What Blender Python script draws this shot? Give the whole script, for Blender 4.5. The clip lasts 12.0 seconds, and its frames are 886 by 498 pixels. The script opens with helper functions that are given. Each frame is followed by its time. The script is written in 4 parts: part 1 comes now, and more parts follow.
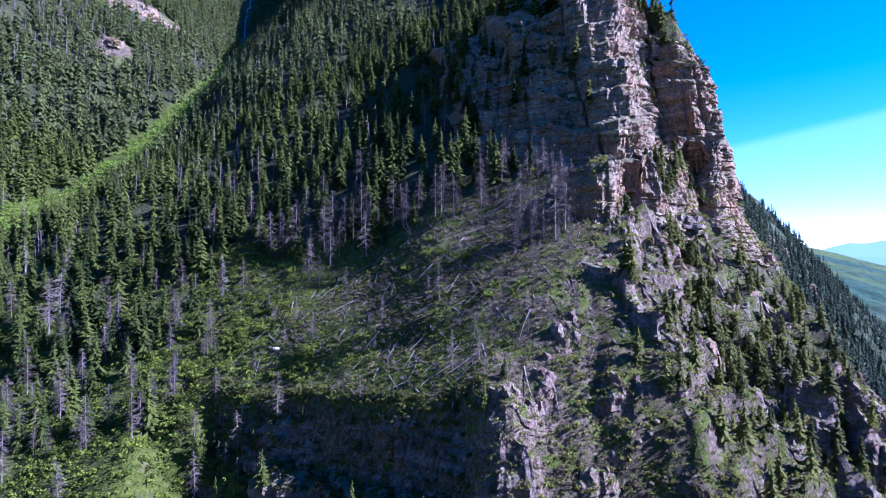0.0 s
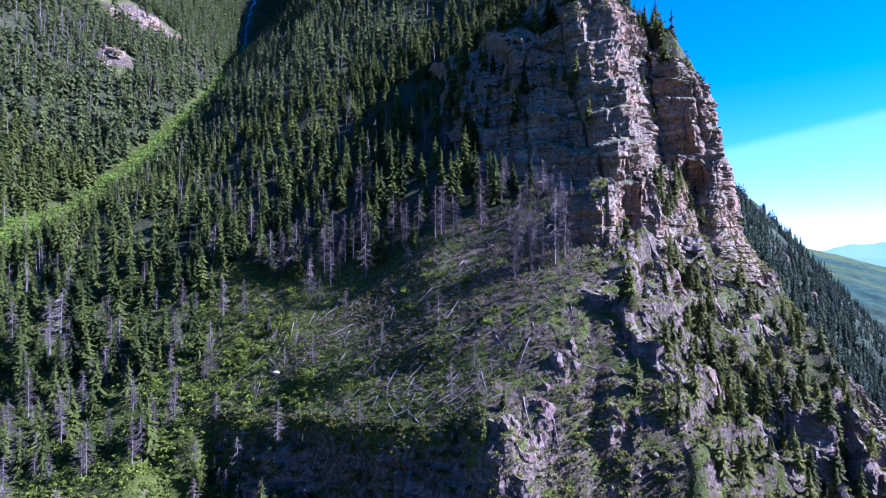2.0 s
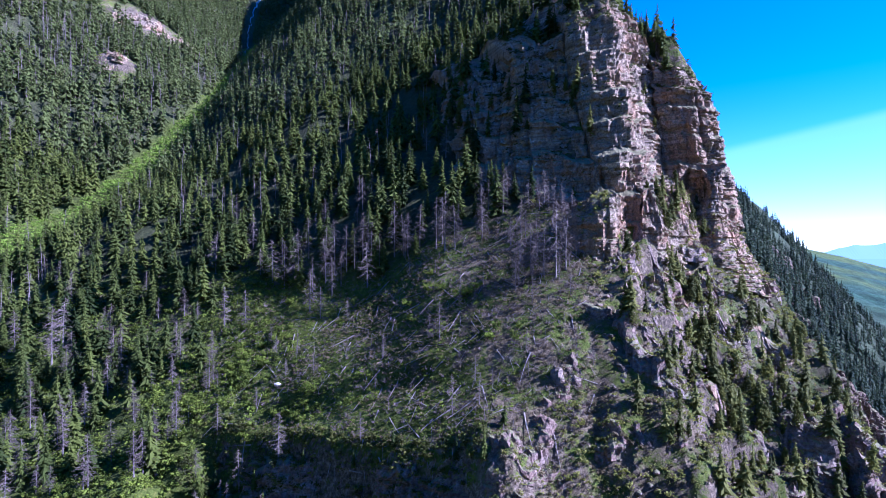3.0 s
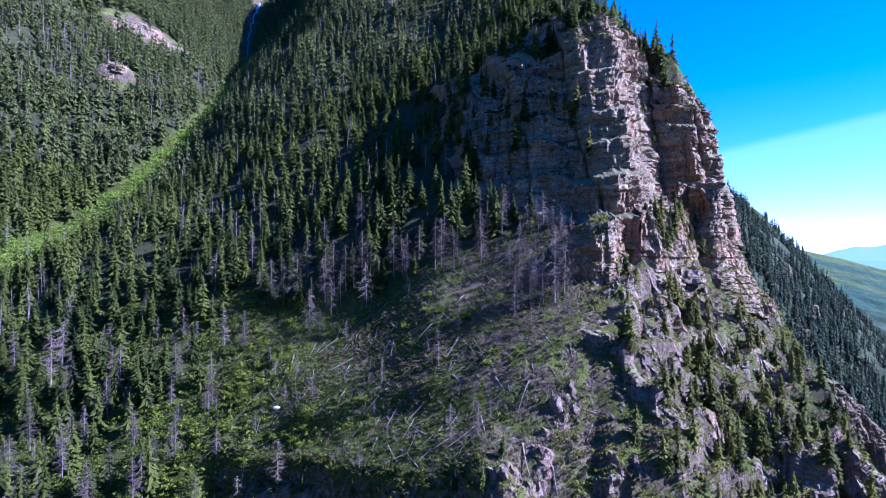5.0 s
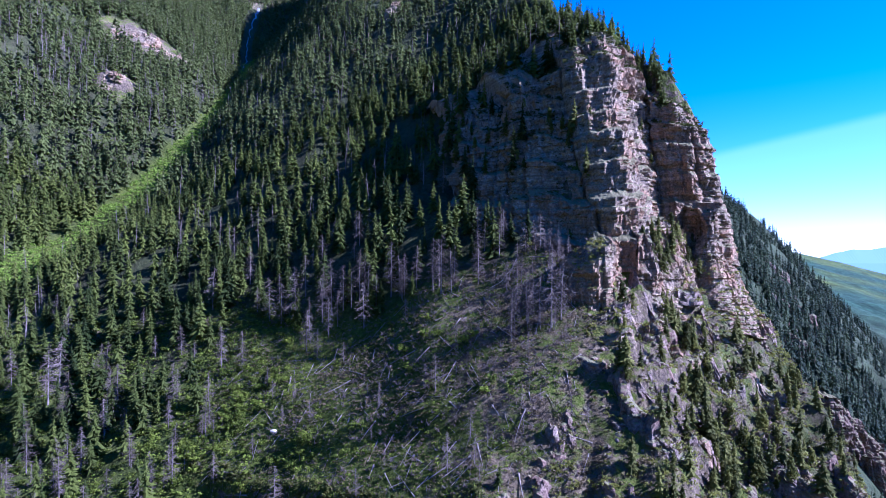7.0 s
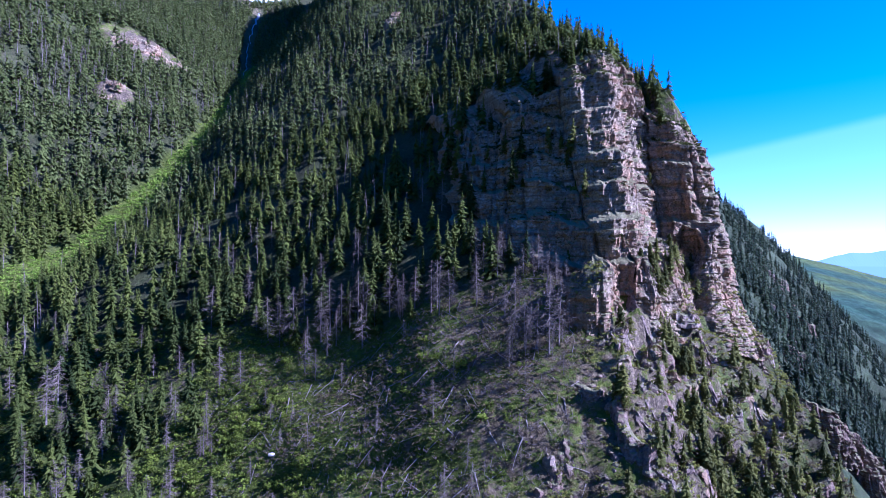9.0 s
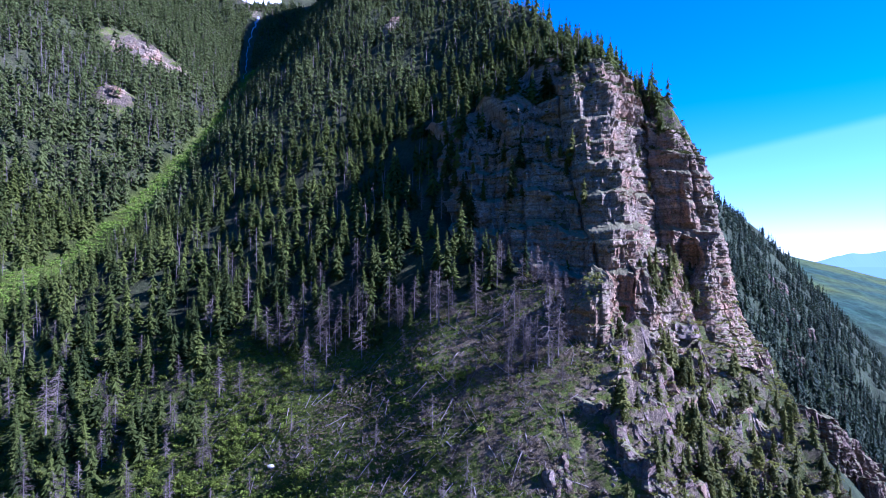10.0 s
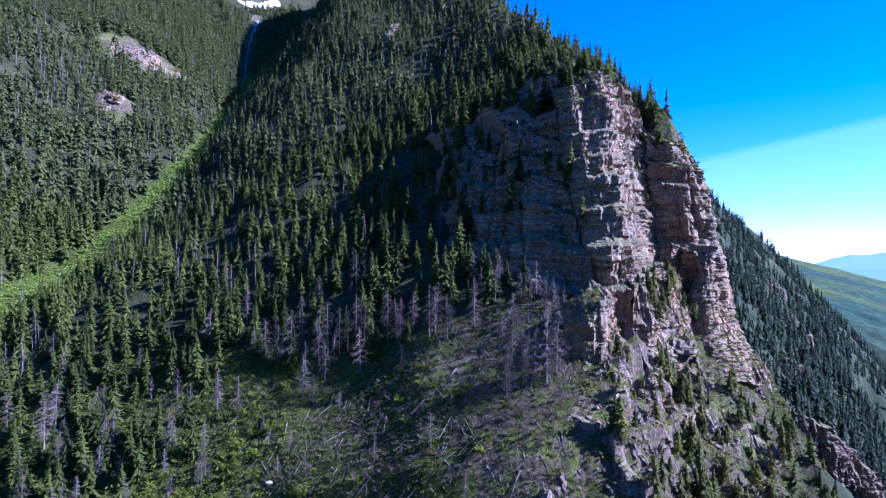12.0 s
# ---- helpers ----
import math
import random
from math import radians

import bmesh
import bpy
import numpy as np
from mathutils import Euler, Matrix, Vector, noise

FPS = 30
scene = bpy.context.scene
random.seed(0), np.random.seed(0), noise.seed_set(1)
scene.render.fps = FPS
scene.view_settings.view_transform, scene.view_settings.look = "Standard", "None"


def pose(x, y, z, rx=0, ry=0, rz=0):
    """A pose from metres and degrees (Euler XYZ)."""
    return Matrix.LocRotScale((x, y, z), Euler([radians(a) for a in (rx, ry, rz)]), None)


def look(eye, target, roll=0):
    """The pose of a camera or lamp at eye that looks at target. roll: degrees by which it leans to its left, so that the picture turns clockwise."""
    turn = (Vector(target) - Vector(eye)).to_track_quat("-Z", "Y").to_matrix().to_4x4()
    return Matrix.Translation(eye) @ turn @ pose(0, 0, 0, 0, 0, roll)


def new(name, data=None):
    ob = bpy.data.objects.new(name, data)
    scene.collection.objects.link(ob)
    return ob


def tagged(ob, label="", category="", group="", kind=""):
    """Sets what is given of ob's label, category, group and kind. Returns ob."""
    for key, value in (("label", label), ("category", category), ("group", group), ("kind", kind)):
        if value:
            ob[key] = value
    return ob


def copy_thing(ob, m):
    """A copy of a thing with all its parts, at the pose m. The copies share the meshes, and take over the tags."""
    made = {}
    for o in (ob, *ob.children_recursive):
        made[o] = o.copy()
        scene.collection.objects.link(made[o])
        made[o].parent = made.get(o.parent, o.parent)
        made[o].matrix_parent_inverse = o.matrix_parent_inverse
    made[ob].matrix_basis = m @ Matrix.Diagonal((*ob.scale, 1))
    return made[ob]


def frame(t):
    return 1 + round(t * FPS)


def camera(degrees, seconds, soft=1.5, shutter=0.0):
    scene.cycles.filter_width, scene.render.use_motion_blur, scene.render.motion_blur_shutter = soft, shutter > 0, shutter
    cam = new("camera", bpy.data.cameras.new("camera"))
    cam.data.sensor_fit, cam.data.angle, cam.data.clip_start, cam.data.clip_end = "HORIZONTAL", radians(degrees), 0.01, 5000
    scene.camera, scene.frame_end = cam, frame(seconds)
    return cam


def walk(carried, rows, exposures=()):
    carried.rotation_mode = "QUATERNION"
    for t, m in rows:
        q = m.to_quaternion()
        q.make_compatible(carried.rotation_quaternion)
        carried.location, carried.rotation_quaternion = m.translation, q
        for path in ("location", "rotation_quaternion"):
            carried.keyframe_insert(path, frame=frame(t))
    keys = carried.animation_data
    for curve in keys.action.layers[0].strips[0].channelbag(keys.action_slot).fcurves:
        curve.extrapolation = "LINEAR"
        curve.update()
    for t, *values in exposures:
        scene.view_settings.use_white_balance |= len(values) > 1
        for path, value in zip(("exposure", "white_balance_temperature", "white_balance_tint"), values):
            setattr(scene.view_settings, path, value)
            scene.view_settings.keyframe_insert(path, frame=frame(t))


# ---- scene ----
cam = camera(74.6, 12.0, soft=0.8)
METRES, EYE, TILT, LEAN, TURN = 40.0, 100.0, 0.0, 0.0, 0.0
ROWS = [
    (0.0, 0.0, 0.0, 0.0, -0.0, 0.0, 0.0),
    (0.5, 0.0025, -0.0018, 0.0444, 0.03, 0.0, -0.01),
    (1.0, 0.0053, -0.0028, 0.089, 0.08, 0.01, -0.0),
    (1.5, 0.0081, -0.0042, 0.1327, 0.09, 0.02, 0.0),
    (2.0, 0.0103, -0.0056, 0.1777, 0.11, 0.02, 0.02),
    (2.5, 0.0136, -0.0069, 0.2215, 0.26, 0.04, -0.01),
    (3.0, 0.0165, -0.0067, 0.2674, 0.3, 0.04, -0.02),
    (5.0, 0.0255, -0.0134, 0.4403, 0.31, 0.11, -0.04),
    (5.5, 0.0264, -0.0151, 0.4848, 0.3, 0.13, -0.08),
    (6.0, 0.0287, -0.0176, 0.5281, 0.26, 0.16, -0.08),
    (6.5, 0.0313, -0.0198, 0.5709, 0.22, 0.16, -0.1),
    (7.0, 0.0344, -0.0219, 0.6138, 0.17, 0.2, -0.17),
    (9.0, 0.0444, -0.029, 0.788, 0.14, 0.3, -0.33),
    (9.5, 0.0462, -0.0294, 0.8308, 0.13, 0.3, -0.31),
    (10.0, 0.0473, -0.0313, 0.8737, 0.11, 0.33, -0.32),
    (10.5, 0.0494, -0.0338, 0.9143, 0.1, 0.33, -0.35),
    (11.0, 0.052, -0.035, 0.9512, 0.1, 0.36, -0.38),
    (11.5, 0.0524, -0.0356, 0.9812, 0.08, 0.35, -0.39),
    (12.0, 0.0527, -0.0374, 0.9976, 0.04, 0.37, -0.39),
]
walk(cam, [(t, pose(0, 0, EYE, TILT, LEAN, TURN) @ pose(METRES * x, METRES * y, METRES * z, 90 + pitch, roll, yaw)) for t, x, y, z, yaw, pitch, roll in ROWS], [(0, 2.18, 4230, 43), (6, 2.1, 4210, 43), (12, 1.96, 4160, 43)])

# ---- world, sun ----
SUN_AZ, SUN_EL = 96.0, 36.0  # degrees: clockwise from +y, and above the horizon
world = bpy.data.worlds.new("world")
scene.world = world
world.use_nodes = True
wn = world.node_tree
wn.nodes.clear()
w_out = wn.nodes.new("ShaderNodeOutputWorld")
w_bg = wn.nodes.new("ShaderNodeBackground")
w_sky = wn.nodes.new("ShaderNodeTexSky")
w_sky.sky_type, w_sky.sun_disc = "NISHITA", False
w_sky.sun_elevation, w_sky.sun_rotation = radians(SUN_EL), radians(SUN_AZ)
w_sky.altitude, w_sky.air_density, w_sky.dust_density, w_sky.ozone_density = 2200, 1.0, 0.5, 1.2
w_bg.inputs["Strength"].default_value = 0.057
w_sat = wn.nodes.new("ShaderNodeHueSaturation")
w_sat.inputs["Saturation"].default_value = 1.43
wn.links.new(w_sky.outputs["Color"], w_sat.inputs["Color"])
# a thin veil of high cloud low in the north-east
w_at = wn.nodes.new("ShaderNodeTexCoord")
w_dot = wn.nodes.new("ShaderNodeVectorMath")
w_dot.operation = "DOT_PRODUCT"
w_dot.inputs[1].default_value = Vector((0.482, 1, 0.176)).cross(Vector((0.762, 1, 0.244))).normalized()
w_veil = wn.nodes.new("ShaderNodeMapRange")
w_veil.interpolation_type = "SMOOTHSTEP"
for key, value in (("From Min", -0.004), ("From Max", 0.012), ("To Min", 0.0), ("To Max", 0.15)):
    w_veil.inputs[key].default_value = value
w_mix = wn.nodes.new("ShaderNodeMix")
w_mix.data_type = "RGBA"
w_mix.inputs[7].default_value = (6.5, 7.4, 7.8, 1)
wn.links.new(w_at.outputs["Generated"], w_dot.inputs[0])
wn.links.new(w_dot.outputs["Value"], w_veil.inputs["Value"])
wn.links.new(w_veil.outputs["Result"], w_mix.inputs[0])
wn.links.new(w_sat.outputs["Color"], w_mix.inputs[6])
wn.links.new(w_mix.outputs[2], w_bg.inputs["Color"])
wn.links.new(w_bg.outputs["Background"], w_out.inputs["Surface"])
sun_data = bpy.data.lights.new("sun", "SUN")
sun_data.energy, sun_data.angle, sun_data.color = 5.0, radians(0.53), (1.0, 0.865, 0.68)
sun = new("sun", sun_data)
sun.matrix_basis = look((0, 0, 0), (-math.sin(radians(SUN_AZ)) * math.cos(radians(SUN_EL)), -math.cos(radians(SUN_AZ)) * math.cos(radians(SUN_EL)), -math.sin(radians(SUN_EL))))

# ---- shape of the land ----
def hashed(ix, iy, iz, seed):
    n = (ix * 73856093 ^ iy * 19349663 ^ iz * 83492791 ^ seed * 2654435761) & 0xFFFFFFFF
    n = ((n ^ (n >> 15)) * 2246822519) & 0xFFFFFFFF
    n = ((n ^ (n >> 13)) * 3266489917) & 0xFFFFFFFF
    return ((n ^ (n >> 16)) & 0xFFFFFF) / float(0xFFFFFF)


def vnoise(x, y, z, seed):
    """Smooth value noise, -1 to 1."""
    x, y, z = np.broadcast_arrays(np.asarray(x, float), np.asarray(y, float), np.asarray(z, float))
    ix, iy, iz = np.floor(x).astype(np.int64), np.floor(y).astype(np.int64), np.floor(z).astype(np.int64)
    fx, fy, fz = x - ix, y - iy, z - iz
    fx, fy, fz = fx * fx * (3 - 2 * fx), fy * fy * (3 - 2 * fy), fz * fz * (3 - 2 * fz)
    total = 0.0
    for a in (0, 1):
        for b in (0, 1):
            for c in (0, 1):
                total = total + hashed(ix + a, iy + b, iz + c, seed) * np.abs(1 - a - fx) * np.abs(1 - b - fy) * np.abs(1 - c - fz)
    return 2 * total - 1


def fbm(x, y, z, size, octaves, seed):
    total, weight = 0.0, 1.0
    for i in range(octaves):
        total = total + weight * vnoise(x / size, y / size, z / size, seed + i)
        size, weight = size * 0.48, weight * 0.5
    return total


def smooth(a, b, v):
    t = np.clip((v - a) / (b - a), 0, 1)
    return t * t * (3 - 2 * t)


def smax(a, b, k):
    return 0.5 * (a + b + np.sqrt((a - b) ** 2 + k * k))


def spur(x, y):
    """The slope of the main mountain: the clearing below, the forest above."""
    up = y - 190
    z = 104 + np.where(up > 0, 0.85 * up, 0.66 * up) - 0.45 * np.clip(134 - y, 0, 60)
    z = z + np.where(x > -60, 0.47 * x, -28.2 + 0.3 * (x + 60))
    z = z - 0.0025 * np.clip(-100 - x, 0, None) * np.clip(y - 300, 0, None)
    z = z - 0.14 * np.clip(-60 - x, 0, 130) * smooth(258, 335, y) * (1 - smooth(400, 640, y))
    crest = np.interp(y, [120, 213, 225, 235, 267, 312, 370, 430, 600, 1200], [134, 119, 115, 110, 94, 69, 56, 38, -15, -260])
    return z - 2.6 * np.clip(x - crest, 0, None)


def east_face(x, y):
    """The steep broken slope below the cliffs, east of the ridge."""
    z = 89 - 0.97 * (np.clip(x, 52, 90) - 51) + 0.15 * np.clip(52 - x, 0, 60) - 0.55 * np.clip(x - 90, 0, None) + 0.93 * (y - 149) + 5 * smooth(74, 90, x)
    z = z - 0.7 * np.clip(y - 212, 0, 60) * smooth(112, 124, x)
    return z - 0.9 * np.clip(128 - y, 0, 40) * (1 - smooth(38, 55, x)) - 2.2 * np.clip(x - 122 - 0.04 * (y - 200), 0, None)


def far_side(x, y):
    """The slope across the ravine."""
    z = np.interp(y, [-800, 0, 250, 300, 350, 400, 440, 530, 592, 765, 900, 1200, 2000], [-700, -85, 100, 138, 175, 215, 247, 297, 329, 408, 500, 740, 1100])
    return z - 0.55 * (x + 249) - 1.5 * np.clip(x - 40, 0, None)


def back_ridge(x, y):
    a = 4 - 1.03 * x + 0.741 * y - 3 * np.clip(150 - x, 0, None)
    b = 198 - 0.85 * (x - 440) - 0.35 * (y - 840 - 0.35 * (x - 440))
    return -smax(-a, -b, 12)


def far_hill(x, y):
    return 128 - 0.24 * (x - 1557) + 0.22 * (np.minimum(y, 2600) - 2600) - 0.25 * np.clip(y - 2600, 0, None) - 0.8 * np.clip(800 - x, 0, None)


# the tall cliff, from west to east: x, y, z of its foot, then of its rim
FACE = [(4, 235, 132, 8, 264, 186), (19, 222, 128, 21, 259, 190), (30, 208, 124, 33, 250, 194), (40, 195, 121, 40, 249, 200), (50, 187, 118, 50, 244, 205),
        (57, 183, 118, 60, 245, 213), (63, 181, 118, 66, 246, 216), (69, 187, 120, 74, 252, 217), (75, 205, 124, 80, 264, 218), (82, 220, 128, 86, 265, 213),
        (88, 229, 130, 90, 262, 202), (92, 224, 127, 94, 247, 186), (100, 219, 122, 102, 245, 184), (108, 221, 120, 109, 245, 182), (115, 233, 118, 114, 252, 177),
        (119, 250, 116, 114, 267, 184), (116, 274, 122, 104, 286, 200)]


def face_at(x, k):
    """A number of the tall cliff's foot (0 to 2) or rim (3 to 5) by x."""
    k0 = 0 if k < 3 else 3
    rows = [f for i, f in enumerate(FACE[:15]) if i == 0 or f[k0] > FACE[i - 1][k0]]
    return np.interp(x, [f[k0] for f in rows], [f[k] for f in rows])


def cliff_line(x):
    return face_at(x, 1)


def rim_line(x):
    return face_at(x, 4)


def low_line(x):
    """The rim of the low cliffs under the clearing."""
    return np.interp(x, [-110, -62, -45, -30, -15, -2, 6, 20, 30, 36, 40], [196, 167, 158, 148, 139.5, 132.5, 130.5, 128.5, 130, 139, 152])


def bald(x, y):
    """Bare knobs across the ravine: 1 at their middle."""
    a = 1 - np.hypot((x + 273) / 43, (y - 533) / 30)
    b = 1 - np.hypot((x + 250) / 19, (y - 441) / 14)
    return np.clip(np.maximum(a, b) + 0.2 * vnoise(x / 9, y / 9, 0, 54), 0, 1) ** 0.7


def land(x, y):
    """Height of the ground."""
    x, y = np.asarray(x, float), np.asarray(y, float)
    foot, rim = cliff_line(x), rim_line(x)
    bulge = np.interp(x, [0, 8, 21, 33, 40, 50, 60, 66, 74, 82, 90], [8, 12, 15, 21, 24, 28, 30, 29, 23, 10, 0])
    s = spur(x, y) + bulge * smooth(-24, -4, y - rim) * smooth(-20, 8, x) * (1 - 0.85 * smooth(262, 330, y))
    s = s - 6 * np.exp(-((x + 30) / 20) ** 2 - ((y - 203) / 12) ** 2) + 10 * np.exp(-((x - 12 + 5 * vnoise(x / 6, y / 5, 0, 36)) / 8) ** 2 - ((y - 122) / 10) ** 2)
    s = s - 3 * smooth(-125, -100, x) * (1 - smooth(-25, 0, x)) * smooth(150, 165, y) * (1 - smooth(205, 222, y))
    s = s + 6 * (1 - smooth(-145, -115, x)) * (1 - smooth(225, 250, y))
    under = low_line(x) - y
    s = s - 3.6 * smooth(-2, 5, 171 - 0.36 * (x + 49) - y + 3 * vnoise(x / 14, y / 14, 0, 39)) * smooth(-60, -45, x) * (1 - smooth(14, 34, x))
    s = s - (15 * smooth(-1, 6, under) + 12 * smooth(12, 19, under)) * smooth(-85, -50, x + 8 * vnoise(y / 9, x / 9, 0, 40)) * (1 - smooth(-6, 20, x + 5 * vnoise(y / 5, x / 5, 0, 37)))
    rib = vnoise((x * 0.72 - y * 0.1) / 13, (y + x * 0.7) / 60, 0, 41)
    e = east_face(x, y) + 60 * smooth(0, 30, y - foot) * smooth(20, 60, x) * (1 - smooth(104, 120, x)) + (2.8 * rib + 1.8 * vnoise(x / 7, y / 7, 0, 42)) * smooth(45, 60, x)
    step = e / 8.5 + 0.5 * vnoise(x / 15, y / 15, 0, 49)
    e = e + 1.9 * np.sin(2 * np.pi * step) * smooth(42, 52, x) * (1 - smooth(140, 160, x))
    s = s - 0.5 * np.clip(x - 9, 0, 26) * (1 - smooth(130, 158, y))
    cleft = np.exp(-((x - 0.2585 * y - 1 + 1.5 * vnoise(y / 7, 0, 0, 38)) / 2.0) ** 2) * smooth(112, 120, y) * (1 - smooth(148, 156, y))
    m = -smax(-s, -e, 6) - 1.0 * cleft
    up = np.clip((y - foot) / (rim - foot), 0, 1)
    behind = face_at(x, 2) + (face_at(x, 5) - face_at(x, 2)) * up - 7
    inside = smooth(0, 12, x) * (1 - smooth(102, 114, x)) * smooth(-7, 3, y - foot) * (1 - smooth(-2, 12, y - rim))
    m = m + inside * (np.minimum(behind, m + 40) - m)
    f = far_side(x, y)
    h = smax(m, f, 9)
    h = smax(h, back_ridge(x, y) + 9 * vnoise(x / 60, y / 110, 0, 43) + 3 * vnoise(x / 22, y / 30, 0, 44), 6)
    h = smax(h, far_hill(x, y) + 9 * vnoise(x / 300, y / 260, 0, 45) + 5 * vnoise(x / 90, y / 90, 0, 46), 10)
    h = smax(h, -150 + 0 * x, 40)
    # unseen slope added behind the viewpoint to cut sky light on shaded faces
    h = smax(h, -150 + 1.2 * np.clip(-120 - y, 0, 560) - 0.7 * np.clip(x - 250, 0, None), 30)
    h = -smax(-h, -(860 + 60 * vnoise(x / 300, y / 300, 0, 47)), 30)
    knob = bald(x, y)
    h = h + 8 * knob + knob * (4 * vnoise(x / 9, y / 12, 0, 57) + 2.5 * vnoise(x / 4, y / 7, 0, 58))
    wooded = smooth(205, 260, y + 0.3 * x) * (1 - inside)
    h = h + (0.95 * vnoise(x / 3.6, y / 3.6, 0, 59) + 0.55 * vnoise(x / 1.8, y / 1.8, 0, 60)) * smooth(2, 12, x) * (1 - smooth(140, 160, x)) * (1 - smooth(130, 142, y) * (1 - smooth(42, 52, x)))
    return h + 0.9 * fbm(x, y, 0, 14, 3, 51) + wooded * (7 * vnoise(x / 38, y / 70, 0, 52) + 2.5 * vnoise(x / 17, y / 24, 0, 53))


def ravine(x, y):
    """How near the bottom of the ravine a place is: 0 in its bed, growing away from it, in metres of height."""
    return np.abs(spur(x, y) - far_side(x, y)) + 5 * np.clip(x + 90, 0, None)

# ---- materials ----
def material(name, rough=0.9):
    m = bpy.data.materials.new(name)
    m.use_nodes = True
    n = m.node_tree.nodes
    p = n["Principled BSDF"]
    p.inputs["Roughness"].default_value = rough
    p.inputs["Specular IOR Level"].default_value = 0.08
    return m, n, m.node_tree.links, p


def ramp(n, stops):
    r = n.new("ShaderNodeValToRGB")
    while len(r.color_ramp.elements) < len(stops):
        r.color_ramp.elements.new(0.5)
    for e, (at, c) in zip(r.color_ramp.elements, stops):
        e.position, e.color = at, (*c, 1)
    return r


def noise_tex(n, l, vec, scale, detail=6, rough=0.6):
    t = n.new("ShaderNodeTexNoise")
    t.inputs["Scale"].default_value, t.inputs["Detail"].default_value, t.inputs["Roughness"].default_value = scale, detail, rough
    l.new(vec, t.inputs["Vector"])
    return t.outputs["Fac"]


def mixed(n, l, fac, a, b, blend="MIX"):
    m = n.new("ShaderNodeMix")
    m.data_type, m.blend_type = "RGBA", blend
    for value, socket in ((fac, m.inputs[0]), (a, m.inputs[6]), (b, m.inputs[7])):
        if isinstance(value, bpy.types.NodeSocket):
            l.new(value, socket)
        elif isinstance(value, tuple):
            socket.default_value = (*value, 1)
        else:
            socket.default_value = value
    return m.outputs[2]


def maths(n, l, op, a, b=0.0, clamp=False):
    m = n.new("ShaderNodeMath")
    m.operation, m.use_clamp = op, clamp
    for value, socket in ((a, m.inputs[0]), (b, m.inputs[1])):
        if isinstance(value, bpy.types.NodeSocket):
            l.new(value, socket)
        else:
            socket.default_value = value
    return m.outputs[0]


def bumped(n, l, p, height, strength, distance):
    b = n.new("ShaderNodeBump")
    b.inputs["Strength"].default_value, b.inputs["Distance"].default_value = strength, distance
    l.new(height, b.inputs["Height"])
    l.new(b.outputs["Normal"], p.inputs["Normal"])


def place(n, l, scale):
    g = n.new("ShaderNodeNewGeometry")
    m = n.new("ShaderNodeMapping")
    m.inputs["Scale"].default_value = scale
    l.new(g.outputs["Position"], m.inputs["Vector"])
    return m.outputs["Vector"], g


def rock_material(name, light, dark, warm):
    m, n, l, p = material(name, 0.92)
    vec, geo = place(n, l, (1, 1, 1))
    bands, _ = place(n, l, (0.035, 0.035, 0.55))
    streaks, _ = place(n, l, (0.5, 0.5, 0.05))
    c = ramp(n, [(0.3, dark), (0.5, tuple(0.5 * (a + b) for a, b in zip(dark, light))), (0.68, light)])
    l.new(noise_tex(n, l, bands, 1.0, 5, 0.65), c.inputs["Fac"])
    patch = ramp(n, [(0.42, (0, 0, 0)), (0.62, (1, 1, 1))])
    l.new(noise_tex(n, l, vec, 0.09, 4), patch.inputs["Fac"])
    col = mixed(n, l, patch.outputs["Color"], c.outputs["Color"], warm)
    st = ramp(n, [(0.52, (0, 0, 0)), (0.72, (0.75, 0.75, 0.75))])
    l.new(noise_tex(n, l, streaks, 1.0, 5, 0.6), st.inputs["Fac"])
    col = mixed(n, l, st.outputs["Color"], col, tuple(0.45 * v for v in dark))
    fine = noise_tex(n, l, vec, 1.4, 8, 0.7)
    grain = ramp(n, [(0.34, (0.4, 0.4, 0.4)), (0.66, (1.3, 1.3, 1.3))])
    l.new(fine, grain.inputs["Fac"])
    col = mixed(n, l, 1.0, col, grain.outputs["Color"], "MULTIPLY")
    up = n.new("ShaderNodeSeparateXYZ")
    l.new(geo.outputs["Normal"], up.inputs[0])
    flat = maths(n, l, "ADD", up.outputs[2], maths(n, l, "MULTIPLY", noise_tex(n, l, vec, 0.35, 4), 0.5))
    turf = ramp(n, [(0.82, (0, 0, 0)), (0.98, (0.9, 0.9, 0.9))])
    l.new(flat, turf.inputs["Fac"])
    green = mixed(n, l, noise_tex(n, l, vec, 0.8, 3), (0.085, 0.10, 0.035), (0.19, 0.165, 0.09))
    col = mixed(n, l, turf.outputs["Color"], col, green)
    l.new(col, p.inputs["Base Color"])
    bumped(n, l, p, noise_tex(n, l, vec, 1.6, 9, 0.75), 1.0, 0.6)
    return m


